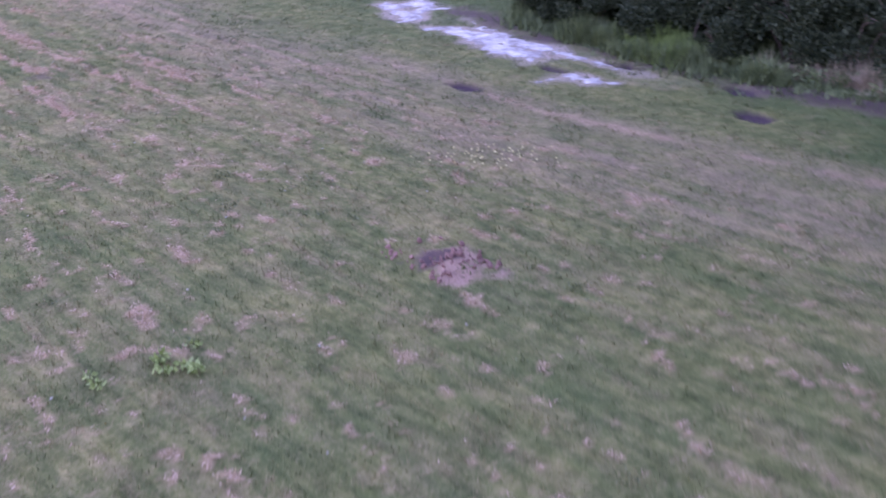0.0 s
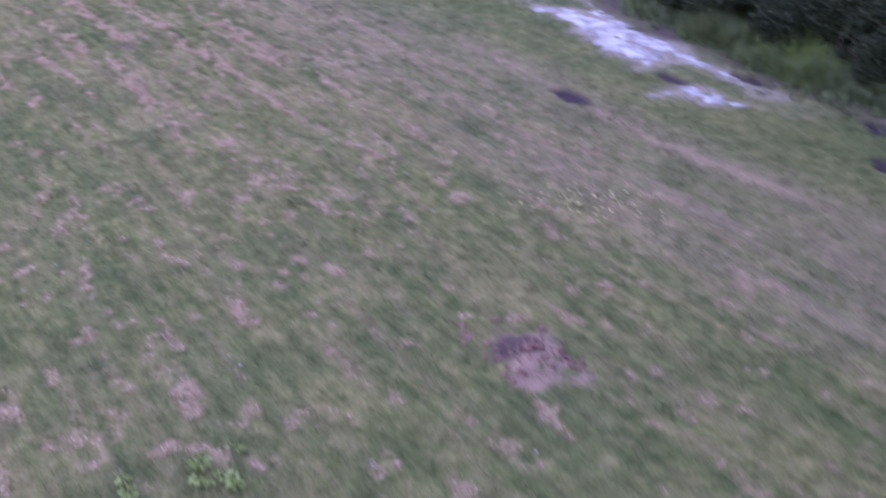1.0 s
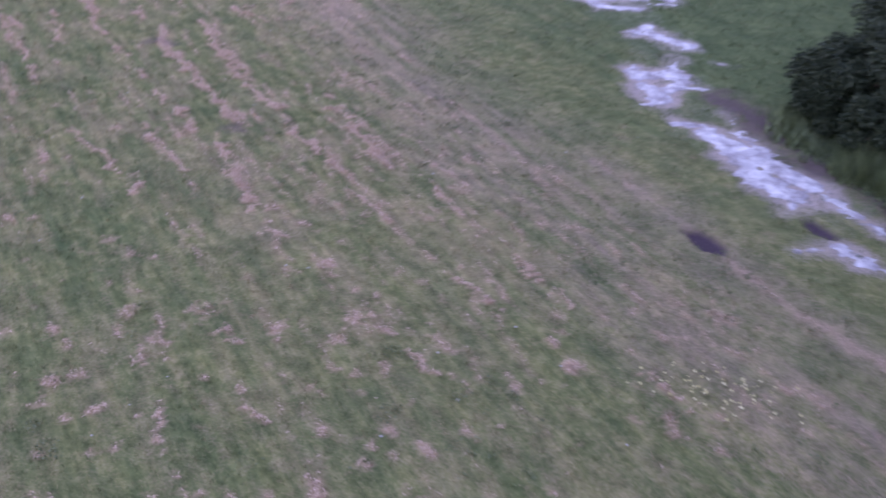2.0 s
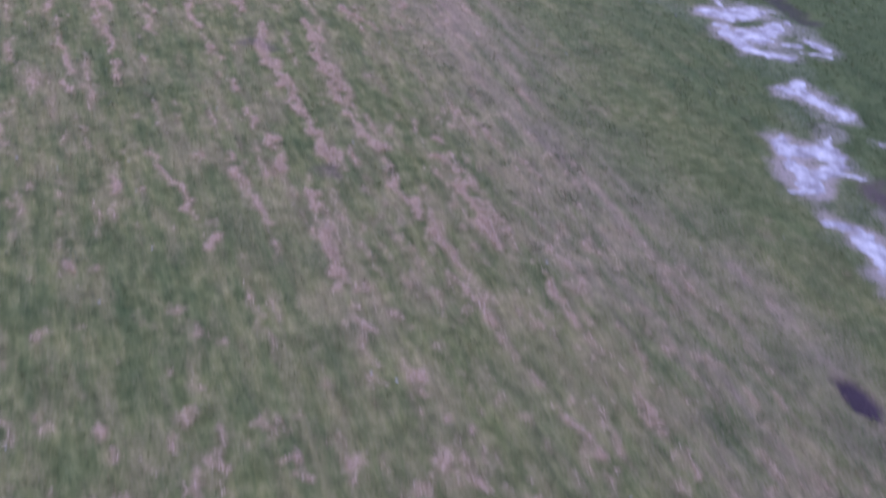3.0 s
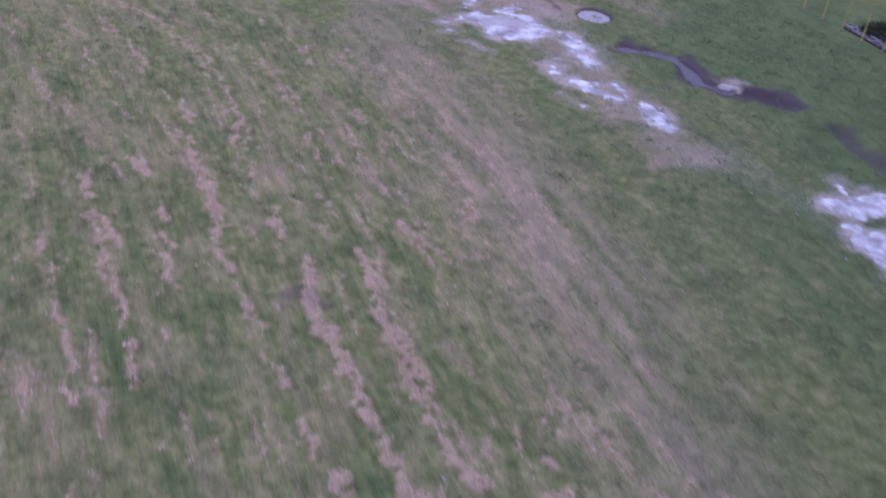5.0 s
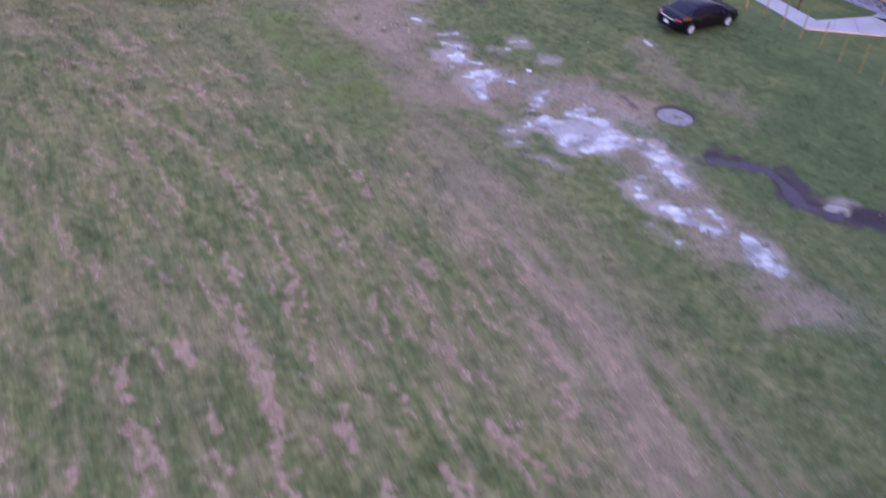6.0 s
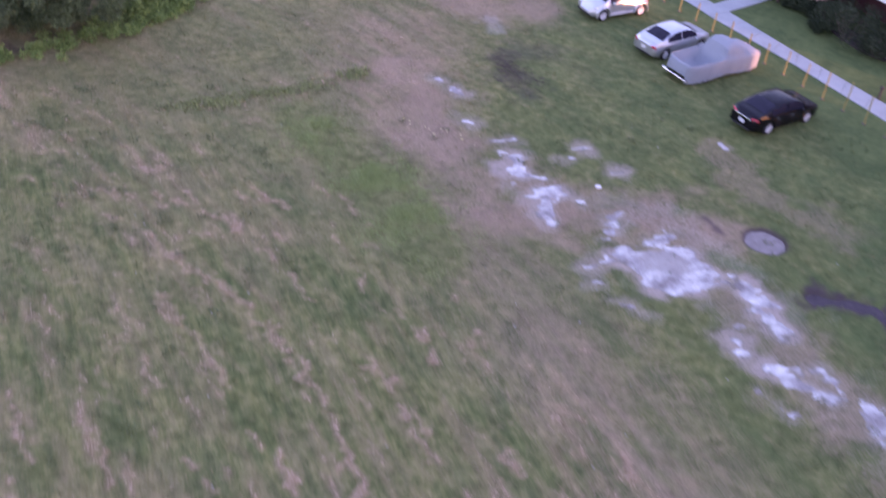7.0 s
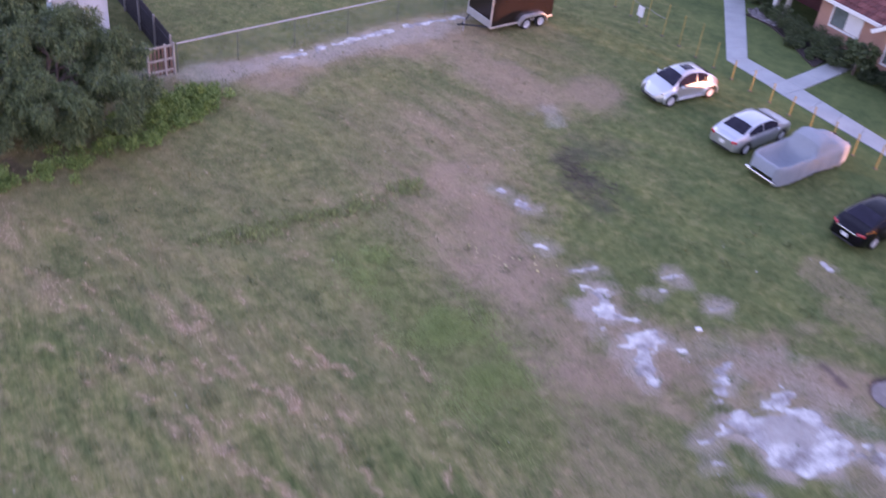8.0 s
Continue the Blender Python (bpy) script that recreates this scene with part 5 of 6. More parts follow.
shed = empty("shed", pose(-62.6, 78.1, 0, 0, 0, math.degrees(math.atan2(0.69, -0.72))), "pale blue-white painted shed half hidden behind a tree", "shed")
bm = box_bm(-1.6, 1.6, -1.2, 1.2, -0.1, 2.3)
part("wall", bm, M_SHED, shed)
for k in range(13):
    part("board", box_bm(-1.62, 1.62, -1.225, -1.2, 0.05 + k * 0.17, 0.2 + k * 0.17, 0.004), M_SHED, shed)
bm = bmesh.new()
for x0, x1 in ((-1.8, 1.8),):
    vs = [bm.verts.new(p) for p in ((x0, -1.4, 2.25), (x1, -1.4, 2.25), (x1, 0, 2.95), (x0, 0, 2.95), (x1, 1.4, 2.25), (x0, 1.4, 2.25), (x0, -1.4, 2.33), (x1, -1.4, 2.33), (x1, 0, 3.03), (x0, 0, 3.03), (x1, 1.4, 2.33), (x0, 1.4, 2.33))]
    for q in ((0, 1, 2, 3), (3, 2, 4, 5), (6, 9, 8, 7), (9, 11, 10, 8), (0, 6, 7, 1), (5, 4, 10, 11), (0, 3, 9, 6), (3, 5, 11, 9), (1, 7, 8, 2), (2, 8, 10, 4)):
        bm.faces.new([vs[i] for i in q])
bmesh.ops.recalc_face_normals(bm, faces=bm.faces)
part("roof", bm, M_SHED, shed)

# ---- house of peach render with a red tile roof ----
HOUSE_M = Matrix(((A_DIR[0], N_DIR[0], 0, 0), (A_DIR[1], N_DIR[1], 0, 0), (0, 0, 1, 0), (0, 0, 0, 1)))
house = empty("house", HOUSE_M, "single-storey peach rendered house with a red tile roof", "house")


def wall_with_opening(name, a0, a1, n, z1, hole, depth=0.2, label=""):
    """A wall whose face stands at n, with one opening cut through."""
    h0, h1, hz0, hz1 = hole
    bm = box_bm(a0, h0, n, n + depth, -0.1, z1)
    box_bm(h1, a1, n, n + depth, -0.1, z1, bm=bm)
    box_bm(h0, h1, n, n + depth, -0.1, hz0, bm=bm)
    box_bm(h0, h1, n, n + depth, hz1, z1, bm=bm)
    return part(name, bm, M_WALL, house, label)


def window(a0, a1, n, z0, z1, split=True):
    w = part("window", box_bm(a0 - 0.1, a1 + 0.1, n - 0.04, n + 0.02, z0 - 0.12, z0 - 0.002, 0.01), M_WHITE, house, "white framed window")
    for x0, x1, y0, y1 in ((a0 - 0.1, a0 - 0.002, z0, z1 + 0.1), (a1 + 0.002, a1 + 0.1, z0, z1 + 0.1), (a0, a1, z1 + 0.002, z1 + 0.1)):
        part("window_frame", box_bm(x0, x1, n - 0.035, n + 0.02, y0, y1, 0.008), M_WHITE, w)
    mid = (a0 + a1) / 2
    if split:
        part("mullion", box_bm(mid - 0.03, mid + 0.03, n + 0.03, n + 0.09, z0, z1, 0.006), M_WHITE, w)
        part("pane", box_bm(a0, mid - 0.03, n + 0.05, n + 0.065, z0, z1), M_GLASS_HOUSE, w)
        # right half filled with plain white
        part("white_panel", box_bm(mid + 0.03, a1, n + 0.04, n + 0.055, z0, z1), M_WHITE, w, "white right half of the window")
    else:
        part("pane", box_bm(a0, a1, n + 0.05, n + 0.065, z0, z1), M_GLASS_HOUSE, w)


EAVE = 2.45
wall_with_opening("wall", -79.9, -75.3, 66.3, EAVE + 0.2, (-79.0, -77.15, 0.95, 2.12))
window(-79.0, -77.15, 66.3, 0.95, 2.12)
part("wall", box_bm(-79.9, -79.7, 66.52, 72.0, -0.1, EAVE + 0.2), M_WALL, house)
part("wall", box_bm(-90, -79.92, 69.0, 69.2, -0.1, EAVE + 0.2), M_WALL_DARK, house, "recessed wall coloured dark maroon")
part("door", box_bm(-81.6, -80.6, 68.92, 68.99, 0.05, 2.1, 0.02), M_WALL_DARK, house)
for a in (-83.0, -86.0, -89.5):
    part("column", box_bm(a - 0.13, a + 0.13, 66.5, 66.76, -0.1, EAVE, 0.02), M_WHITE, house)
# small gabled bay with a round-headed window
wall_with_opening("wall", -75.28, -73.2, 65.55, EAVE, (-74.85, -74.05, 0.75, 1.75), 0.2)
bm = bmesh.new()
pr = [(-75.28, EAVE + 0.002), (-73.2, EAVE + 0.002), (-74.24, EAVE + 0.75)]
fr, bk = [bm.verts.new((x, 65.55, z)) for x, z in pr], [bm.verts.new((x, 65.75, z)) for x, z in pr]
bm.faces.new(fr)
bm.faces.new(bk[::-1])
for i in range(3):
    bm.faces.new((fr[i], bk[i], bk[(i + 1) % 3], fr[(i + 1) % 3]))
bmesh.ops.recalc_face_normals(bm, faces=bm.faces)
part("gable", bm, M_WALL, house)
part("wall", box_bm(-75.28, -75.1, 65.77, 66.28, -0.1, EAVE), M_WALL, house)
part("wall", box_bm(-73.38, -73.2, 65.77, 68.4, -0.1, EAVE), M_WALL_DARK, house)
window(-74.85, -74.05, 65.55, 0.75, 1.75, False)
bm = bmesh.new()
arc = [(-74.45 + r * math.cos(a), 1.87 + r * math.sin(a)) for r in (0.5,) for a in [math.pi * k / 10 for k in range(11)]]
fr, bk = [bm.verts.new((x, 65.5, z)) for x, z in arc], [bm.verts.new((x, 65.548, z)) for x, z in arc]
bm.faces.new(fr[::-1])
for i in range(len(arc)):
    j = (i + 1) % len(arc)
    bm.faces.new((fr[i], fr[j], bk[j], bk[i]))
bmesh.ops.recalc_face_normals(bm, faces=bm.faces)
part("arch_head", bm, M_WHITE, house, "white round window head")
part("wall", box_bm(-73.18, -58, 68.4, 68.6, -0.1, EAVE + 0.2), M_WALL_DARK, house, "recessed wall coloured dark maroon")
part("wall", box_bm(-69, -58, 65.9, 66.1, -0.1, EAVE + 0.2), M_WALL, house)
part("wall", box_bm(-69, -68.8, 66.12, 68.38, -0.1, EAVE + 0.2), M_WALL, house)


def tile_roof(quad, label="", cols=40, rws=16):
    """Barrel tiles laid over a sloping quad: two eave corners, then two upper corners."""
    e0, e1, r1, r0 = [Vector(p) for p in quad]
    nrm = (e1 - e0).cross(r0 - e0).normalized()
    vs, fs = [], []
    for j in range(rws):
        for i in range(cols):
            base = len(vs)
            for v, lift in ((j / rws, 0.05), ((j + 1.12) / rws, 0.012)):
                v = min(v, 1.0)
                for s in range(5):
                    u = (i + s / 4) / cols
                    p = (e0.lerp(e1, u)).lerp(r0.lerp(r1, u), v) + nrm * (lift + 0.05 * math.sin(math.pi * s / 4))
                    vs.append(tuple(p))
            fs += [(base + s, base + s + 1, base + s + 6, base + s + 5) for s in range(4)]
    ob = mesh_np("roof_tiles", np.array(vs), np.array(fs), [M_ROOF])
    ob.parent = house
    tagged(ob, label or "rows of red barrel tiles", kind="stuff")
    bm = bmesh.new()
    t, b = [bm.verts.new(p) for p in (e0, e1, r1, r0)], [bm.verts.new(p - nrm * 0.12) for p in (e0, e1, r1, r0)]
    bm.faces.new(t)
    bm.faces.new(b[::-1])
    for i in range(4):
        bm.faces.new((t[i], b[i], b[(i + 1) % 4], t[(i + 1) % 4]))
    bmesh.ops.recalc_face_normals(bm, faces=bm.faces)
    part("roof", bm, M_WALL_DARK, house)


def fascia(p, q):
    p, q = Vector(p), Vector(q)
    d = (q - p)
    bm = box_bm(0, d.length, -0.04, 0.0, -0.11, 0.11, 0.01)
    ob = part("fascia", bm, M_WHITE, house, "white fascia board")
    ob.matrix_local = Matrix.Translation(p) @ d.to_track_quat('X', 'Z').to_matrix().to_4x4()


tile_roof([(-80.3, 65.6, 2.5), (-75.5, 65.6, 2.5), (-75.5, 71.5, 4.9), (-80.3, 71.5, 4.9)], cols=20)
fascia((-80.32, 65.57, 2.45), (-75.5, 65.57, 2.45))
tile_roof([(-92, 66.1, 2.5), (-80.35, 66.1, 2.5), (-80.35, 71.5, 4.7), (-92, 71.5, 4.7)], cols=46)
fascia((-92, 66.07, 2.45), (-80.37, 66.07, 2.45))
tile_roof([(-75.6, 64.75, 2.38), (-75.6, 69.5, 2.38), (-74.24, 69.5, 3.36), (-74.24, 64.75, 3.36)][::1], cols=18, rws=6)
tile_roof([(-72.88, 69.5, 2.38), (-72.88, 64.75, 2.38), (-74.24, 64.75, 3.36), (-74.24, 69.5, 3.36)], cols=18, rws=6)
fascia((-75.6, 64.73, 2.36), (-74.24, 64.73, 3.34))
fascia((-74.24, 64.73, 3.34), (-72.88, 64.73, 2.36))
tile_roof([(-72.7, 65.3, 2.5), (-57.5, 65.3, 2.5), (-57.5, 71.5, 5.0), (-72.7, 71.5, 5.0)], cols=60)
fascia((-72.7, 65.27, 2.45), (-57.5, 65.27, 2.45))

# planting beds
def bed(pts, mat_, label, top_z=0.085):
    """A low bed with a slightly raised, uneven surface inside a closed outline."""
    bm = bmesh.new()
    top = [bm.verts.new((x, y, top_z)) for x, y in pts]
    low = [bm.verts.new((x, y, -0.15)) for x, y in pts]
    bm.faces.new(top)
    for i in range(len(pts)):
        j = (i + 1) % len(pts)
        bm.faces.new((top[i], low[i], low[j], top[j]))
    bmesh.ops.recalc_face_normals(bm, faces=bm.faces)
    return tagged(part("planting_bed", bm, mat_, None), label, "flower bed", kind="structure")


def arc_pts(pts, n=24):
    """A smooth closed-ended curve through a few places."""
    p = np.array(pts, float)
    t, s = np.arange(len(p)), np.linspace(0, len(p) - 1, n)
    out = []
    for v in s:
        i = int(min(v, len(p) - 2))
        f = v - i
        p0, p1, p2, p3 = p[max(i - 1, 0)], p[i], p[i + 1], p[min(i + 2, len(p) - 1)]
        out.append(tuple(0.5 * (2 * p1 + (p2 - p0) * f + (2 * p0 - 5 * p1 + 4 * p2 - p3) * f * f + (3 * p1 - p0 - 3 * p2 + p3) * f ** 3)))
    return out


bed(arc_pts([(-33.3, 99.6), (-32.0, 99.0), (-30.6, 97.4), (-29.5, 95.7), (-29.0, 95.0)]) + [(-27.2, 98.4), P(-76.5, 66.25)[:2], P(-83, 66.25)[:2]], M_MULCH, "dark mulch bed along the house wall")
bed(arc_pts([(-26.3, 97.6), (-26.0, 96.2), (-24.6, 94.6), (-23.2, 92.6), (-21.4, 91.2), (-19.5, 90.9)]) + [P(-69, 65.5)[:2], P(-73, 65.5)[:2]], M_MULCH, "dark mulch bed beside the footpath")
bed([(-33.3, 100.3), (-32.9, 99.5), (-31.6, 98.9), (-31.0, 99.6), (-32.3, 101.2)], M_ROCKS, "grey stones beside the footpath", 0.11)
bed([(-12.4, 77.7), (-10, 75.9), (-7.3, 74.2), (-4.6, 76.2), (-9.2, 80.2)], M_MULCH, "dark mulch bed behind the yellow posts")
bed(arc_pts([(-20.6, 91.2), (-19.3, 89.9), (-17.5, 89.0), (-15.6, 88.6)]) + [P(-62, 65.8)[:2], P(-68.4, 65.8)[:2]], M_ROCKS, "grey stone bed along the house wall", 0.1)

def stones(pts, count, size, label, seed):
    """Loose stones lying over a bed: squashed, uneven lumps."""
    r = np.random.default_rng(seed)
    p = np.array(pts, float)
    lo, hi = p.min(0), p.max(0)
    ico = bmesh.new()
    bmesh.ops.create_icosphere(ico, subdivisions=1, radius=1.0)
    base = np.array([v.co[:] for v in ico.verts])
    tri = np.array([[v.index for v in f.verts] for f in ico.faces])
    ico.free()
    vs, fs, q1 = [], [], np.roll(p, -1, 0)
    while len(vs) < count:
        x, y = lo + (hi - lo) * r.random(2)
        cross = ((p[:, 1] > y) != (q1[:, 1] > y)) & (x < (q1[:, 0] - p[:, 0]) * (y - p[:, 1]) / (q1[:, 1] - p[:, 1] + 1e-9) + p[:, 0])
        if cross.sum() % 2 == 0:
            continue
        k = size * (0.5 + r.random())
        v = base * (1 + 0.18 * r.normal(size=base.shape)) * (k * (0.8 + 0.6 * r.random()), k, k * 0.6)
        a = r.random() * 6.28
        v = np.stack([v[:, 0] * math.cos(a) - v[:, 1] * math.sin(a) + x, v[:, 0] * math.sin(a) + v[:, 1] * math.cos(a) + y, v[:, 2] + 0.10], 1)
        fs.append(tri + len(vs) * len(base))
        vs.append(v)
    return tagged(mesh_np("stones", np.concatenate(vs), np.concatenate(fs), [M_STONE]), label, "stones", kind="stuff")


M_STONE = leafy("loose_stones", (0.09, 0.08, 0.08), (0.27, 0.25, 0.25), 0.9, 0.2)
stones([(-33.3, 100.3), (-32.9, 99.5), (-31.6, 98.9), (-31.0, 99.6), (-32.3, 101.2)], 170, 0.09, "pale and dark grey stones beside the footpath", 501)
stones([(-20.2, 91.2), (-19.1, 90.0), (-17.5, 89.2), (-15.6, 88.8), (-14.8, 91.5), (-17.5, 92.6)], 260, 0.09, "grey stones in the bed along the house", 502)
stones([(-12.4, 77.8), (-10, 76.0), (-7.3, 74.3), (-6.9, 74.7), (-9.7, 76.5), (-12.2, 78.3)], 200, 0.08, "pinkish grey stones edging the mulch bed", 503)

# ---- plants ----
M_LONG = leafy("long_grass", (0.18, 0.25, 0.06), (0.32, 0.39, 0.13))
M_TUSSOCK = leafy("tussock_grass", (0.11, 0.145, 0.04), (0.30, 0.34, 0.11))
def leaf_cloud(centres, radii, count, size, seed, long=1.6, droop=0.0, floor=0.05):
    """Leaves (two-triangle folded lozenges) spread through clumps; returns vertices and faces."""
    r = np.random.default_rng(seed)
    c, rad = np.asarray(centres, float), np.asarray(radii, float)
    wgt = rad[:, 0] * rad[:, 1] * rad[:, 2]
    pick = r.choice(len(c), count, p=wgt / wgt.sum())
    d = r.normal(size=(count, 3))
    d /= np.linalg.norm(d, axis=1, keepdims=True)
    p = c[pick] + d * rad[pick] * (r.random((count, 1)) ** 0.45)
    p[:, 2] = np.maximum(p[:, 2], floor + 0.1 * r.random(count))
    axis_ = d + 0.8 * r.normal(size=(count, 3))
    axis_[:, 2] -= droop
    axis_ /= np.linalg.norm(axis_, axis=1, keepdims=True)
    side = np.cross(axis_, r.normal(size=(count, 3)))
    side /= np.linalg.norm(side, axis=1, keepdims=True)
    s = size * (0.6 + 0.8 * r.random((count, 1)))
    tip, base = p + axis_ * s * long, p - axis_ * s * 0.2
    v = np.stack([base, p + side * s * 0.5 + axis_ * s * 0.5, tip, p - side * s * 0.5 + axis_ * s * 0.4], 1).reshape(-1, 3)
    f = np.arange(count * 4).reshape(-1, 4)
    return v, f


def branch_bm(bm, p, d, length, r, depth, rng):
    """A tapering limb that forks."""
    steps = 3
    for k in range(steps):
        q = p + d * (length / steps)
        cyl_bm(p, q, r * (1 - 0.25 * k / steps), r * (1 - 0.25 * (k + 1) / steps), 7, bm, cap=(k == steps - 1))
        p = q
        d = (d + Vector(rng.normal(size=3)) * 0.13).normalized()
    if depth:
        for _ in range(3):
            nd = (d + Vector(rng.normal(size=3)) * 0.6 + Vector((0, 0, 0.15))).normalized()
            branch_bm(bm, p, nd, length * 0.68, r * 0.6, depth - 1, rng)


def tree(name, x, y, height, spread, leaves, size, leaf_mat, label, seed, trunk_mat=None, low=0.25, clumps=60, long=1.6, droop=0.0, trunk_r=0.2, category="tree", puff=1.0):
    """Trunk, limbs and a ragged crown of leaf clumps."""
    rng = np.random.default_rng(seed)
    z = float(sample([x], [y])[0])
    thing = empty(name, pose(x, y, z), label, category)
    bm = bmesh.new()
    cyl_bm((0, 0, -0.15), (0.05, 0.02, height * 0.3), trunk_r * 1.25, trunk_r, 10, bm)
    for k in range(4):
        a = k * 1.57 + rng.random()
        branch_bm(bm, Vector((0.05, 0.02, height * 0.28)), Vector((0.6 * math.cos(a), 0.6 * math.sin(a), 1)).normalized(), height * 0.27, trunk_r * 0.6, 2, rng)
    part("trunk", bm, trunk_mat or M_BARK, thing)
    c, rad = [], []
    for _ in range(clumps):
        a, e, q = rng.random() * 2 * math.pi, rng.random(), rng.random() ** 0.35
        zz = low + (1 - low) * e
        env = math.sin(math.pi * min(1, max(0.0, (zz - low * 0.6) / (1.06 - low * 0.6)))) ** 0.6
        rr = spread * env * q * (0.8 + 0.35 * rng.random())
        c.append((rr * math.cos(a), rr * math.sin(a), zz * height * (0.9 + 0.15 * rng.random())))
        k = spread * (0.16 + 0.16 * rng.random()) * puff
        rad.append((k, k, k * (0.6 + 0.3 * rng.random())))
    v, f = leaf_cloud(c, rad, leaves, size, seed + 1, long, droop)
    crown = mesh_np("crown", v, f, [leaf_mat])
    crown.parent = thing
    return thing


def shrub(x, y, rx, ry, h, leaves, size, leaf_mat, label, seed, group="", name="shrub", rot=0.0, long=1.5):
    rng = np.random.default_rng(seed)
    z = float(sample([x], [y])[0])
    thing = empty(name, pose(x, y, z, 0, 0, rot), label, "shrub", group)
    bm = bmesh.new()
    for k in range(5):
        a = k * 1.256 + rng.random()
        branch_bm(bm, Vector((0.08 * math.cos(a), 0.08 * math.sin(a), -0.1)), Vector((0.5 * math.cos(a), 0.5 * math.sin(a), 1)).normalized(), h * 0.42, 0.035, 1, rng)
    part("stem", bm, M_BARK, thing)
    c, rad = [], []
    n = int(14 + 9 * max(rx, ry))
    for _ in range(n):
        a, q = rng.random() * 2 * math.pi, rng.random() ** 0.5
        zz = h * (0.18 + 0.7 * rng.random() * (1 - 0.45 * q * q))
        c.append((rx * q * math.cos(a), ry * q * math.sin(a), zz))
        k = min(rx, ry, h) * (0.24 + 0.2 * rng.random())
        rad.append((k, k, k * 0.85))
    v, f = leaf_cloud(c, rad, leaves, size, seed + 1, long)
    ob = mesh_np("leaves", v, f, [leaf_mat])
    ob.parent = thing
    return thing


# western trees beside the gate
tree("tree", -58.2, 70.2, 4.4, 4.5, 130000, 0.034, M_LEAF_TREE, "broad feathery grey-green tree with drooping twigs", 11, low=0.12, clumps=230, long=6.0, droop=0.9, trunk_r=0.22, puff=0.44)
tree("tree", -64.0, 66.5, 6.6, 4.4, 80000, 0.042, M_LEAF_TREE, "broad feathery grey-green tree with drooping twigs", 13, low=0.12, clumps=140, long=5.5, droop=0.8, trunk_r=0.22, puff=0.6)
tree("tree", -62.9, 72.8, 5.4, 2.5, 36000, 0.065, M_LEAF_TREE, "smaller grey-green tree behind the field edge", 17, low=0.2, clumps=80, long=3.4, droop=0.7, trunk_r=0.16, puff=0.7)

# dark hedgerow in the east
HEDGE = [(2.6, 47.4, 2.0, 4.4), (4.4, 49.6, 2.4, 5.6), (5.4, 45.6, 2.3, 5.2), (7.0, 43.4, 2.2, 4.8), (8.6, 41.2, 2.3, 5.4), (10.5, 39.0, 2.2, 5.0), (12.6, 37.6, 2.3, 5.3), (15.2, 36.6, 2.4, 5.4), (6.6, 49.4, 2.5, 5.8), (9.6, 45.0, 2.6, 6.0), (13.4, 41.5, 2.6, 5.8), (17.8, 38.6, 2.6, 5.6), (18.8, 34.6, 2.4, 5.2), (1.7, 46.6, 1.2, 2.6), (3.6, 44.3, 1.3, 2.9), (5.7, 41.9, 1.2, 2.6), (8.2, 39.4, 1.2, 2.4)]
for k, (x, y, r, h) in enumerate(HEDGE):
    shrub(x, y, r, r * 0.95, h, 15000, 0.085, M_LEAF_HEDGE, "dense dark green bush of the hedgerow", 200 + k, "hedgerow bushes", long=1.7)
for k, (x, y) in enumerate(((3.4, 46.6), (5.6, 43.6))):
    shrub(x, y, 0.9, 0.9, 3.2 - 0.3 * k, 420, 0.1, M_LEAF_RED, "sparse reddish-leaved shrub in the hedgerow", 240 + k, "reddish shrubs")

# garden shrubs by the house
def ring_at(a, n):
    return P(a, n)[:2]


GARDEN = [(-82.5, 65.6, 0.6, 0.7), (-81.2, 65.1, 0.9, 1.2), (-79.9, 65.0, 0.9, 1.15), (-78.7, 65.0, 0.9, 1.15), (-77.5, 65.0, 0.9, 1.1), (-76.6, 64.3, 0.8, 1.0),
          (-79.2, 63.9, 0.5, 0.6), (-77.6, 63.7, 0.5, 0.55), (-84.0, 66.4, 0.5, 0.6), (-85.6, 67.2, 0.9, 1.5), (-85.0, 65.9, 0.45, 0.4)]
for k, (a, n, r, h) in enumerate(GARDEN):
    shrub(*ring_at(a, n), r, r, h, 4200, 0.05, M_LEAF_GARDEN, "clipped green garden shrub in a mulch bed", 300 + k, "garden shrubs")
GARDEN2 = [(-74.5, 64.7, 0.6, 0.8), (-73.3, 64.7, 0.7, 0.95), (-72.2, 64.8, 0.9, 1.4), (-70.3, 64.0, 1.5, 2.6), (-68.4, 64.2, 1.1, 1.6), (-71.8, 63.6, 0.6, 0.7)]
for k, (a, n, r, h) in enumerate(GARDEN2):
    shrub(*ring_at(a, n), r, r, h, 5200, 0.055, M_LEAF_HEDGE, "dark rounded shrub beside the house", 340 + k, "dark shrubs by the house")
for k, (x, y, r, h) in enumerate(((-10.9, 78.0, 0.7, 0.7), (-9.6, 77.4, 0.8, 0.8), (-8.4, 76.4, 0.8, 0.75), (-7.0, 75.6, 0.8, 0.8), (-9.4, 79.0, 0.8, 0.9), (-7.4, 77.4, 0.9, 0.9), (-5.6, 76.2, 0.8, 0.8))):
    shrub(x, y, r, r, h, 1500, 0.07, M_LEAF_HEDGE, "low dark shrub in the mulch bed behind the posts", 360 + k, "low shrubs behind the posts")
tree("small_tree", *ring_at(-75.5, 64.3), 1.9, 0.85, 2600, 0.1, M_LEAF_GARDEN, "small bushy ornamental tree at the house corner", 371, low=0.45, clumps=22, trunk_r=0.07)
tree("tree", *ring_at(-81.8, 66.0), 4.4, 1.8, 5000, 0.13, M_LEAF_GARDEN, "small pale-trunked tree in front of the house", 373, trunk_mat=M_PALE_BARK, low=0.55, clumps=26, trunk_r=0.15)


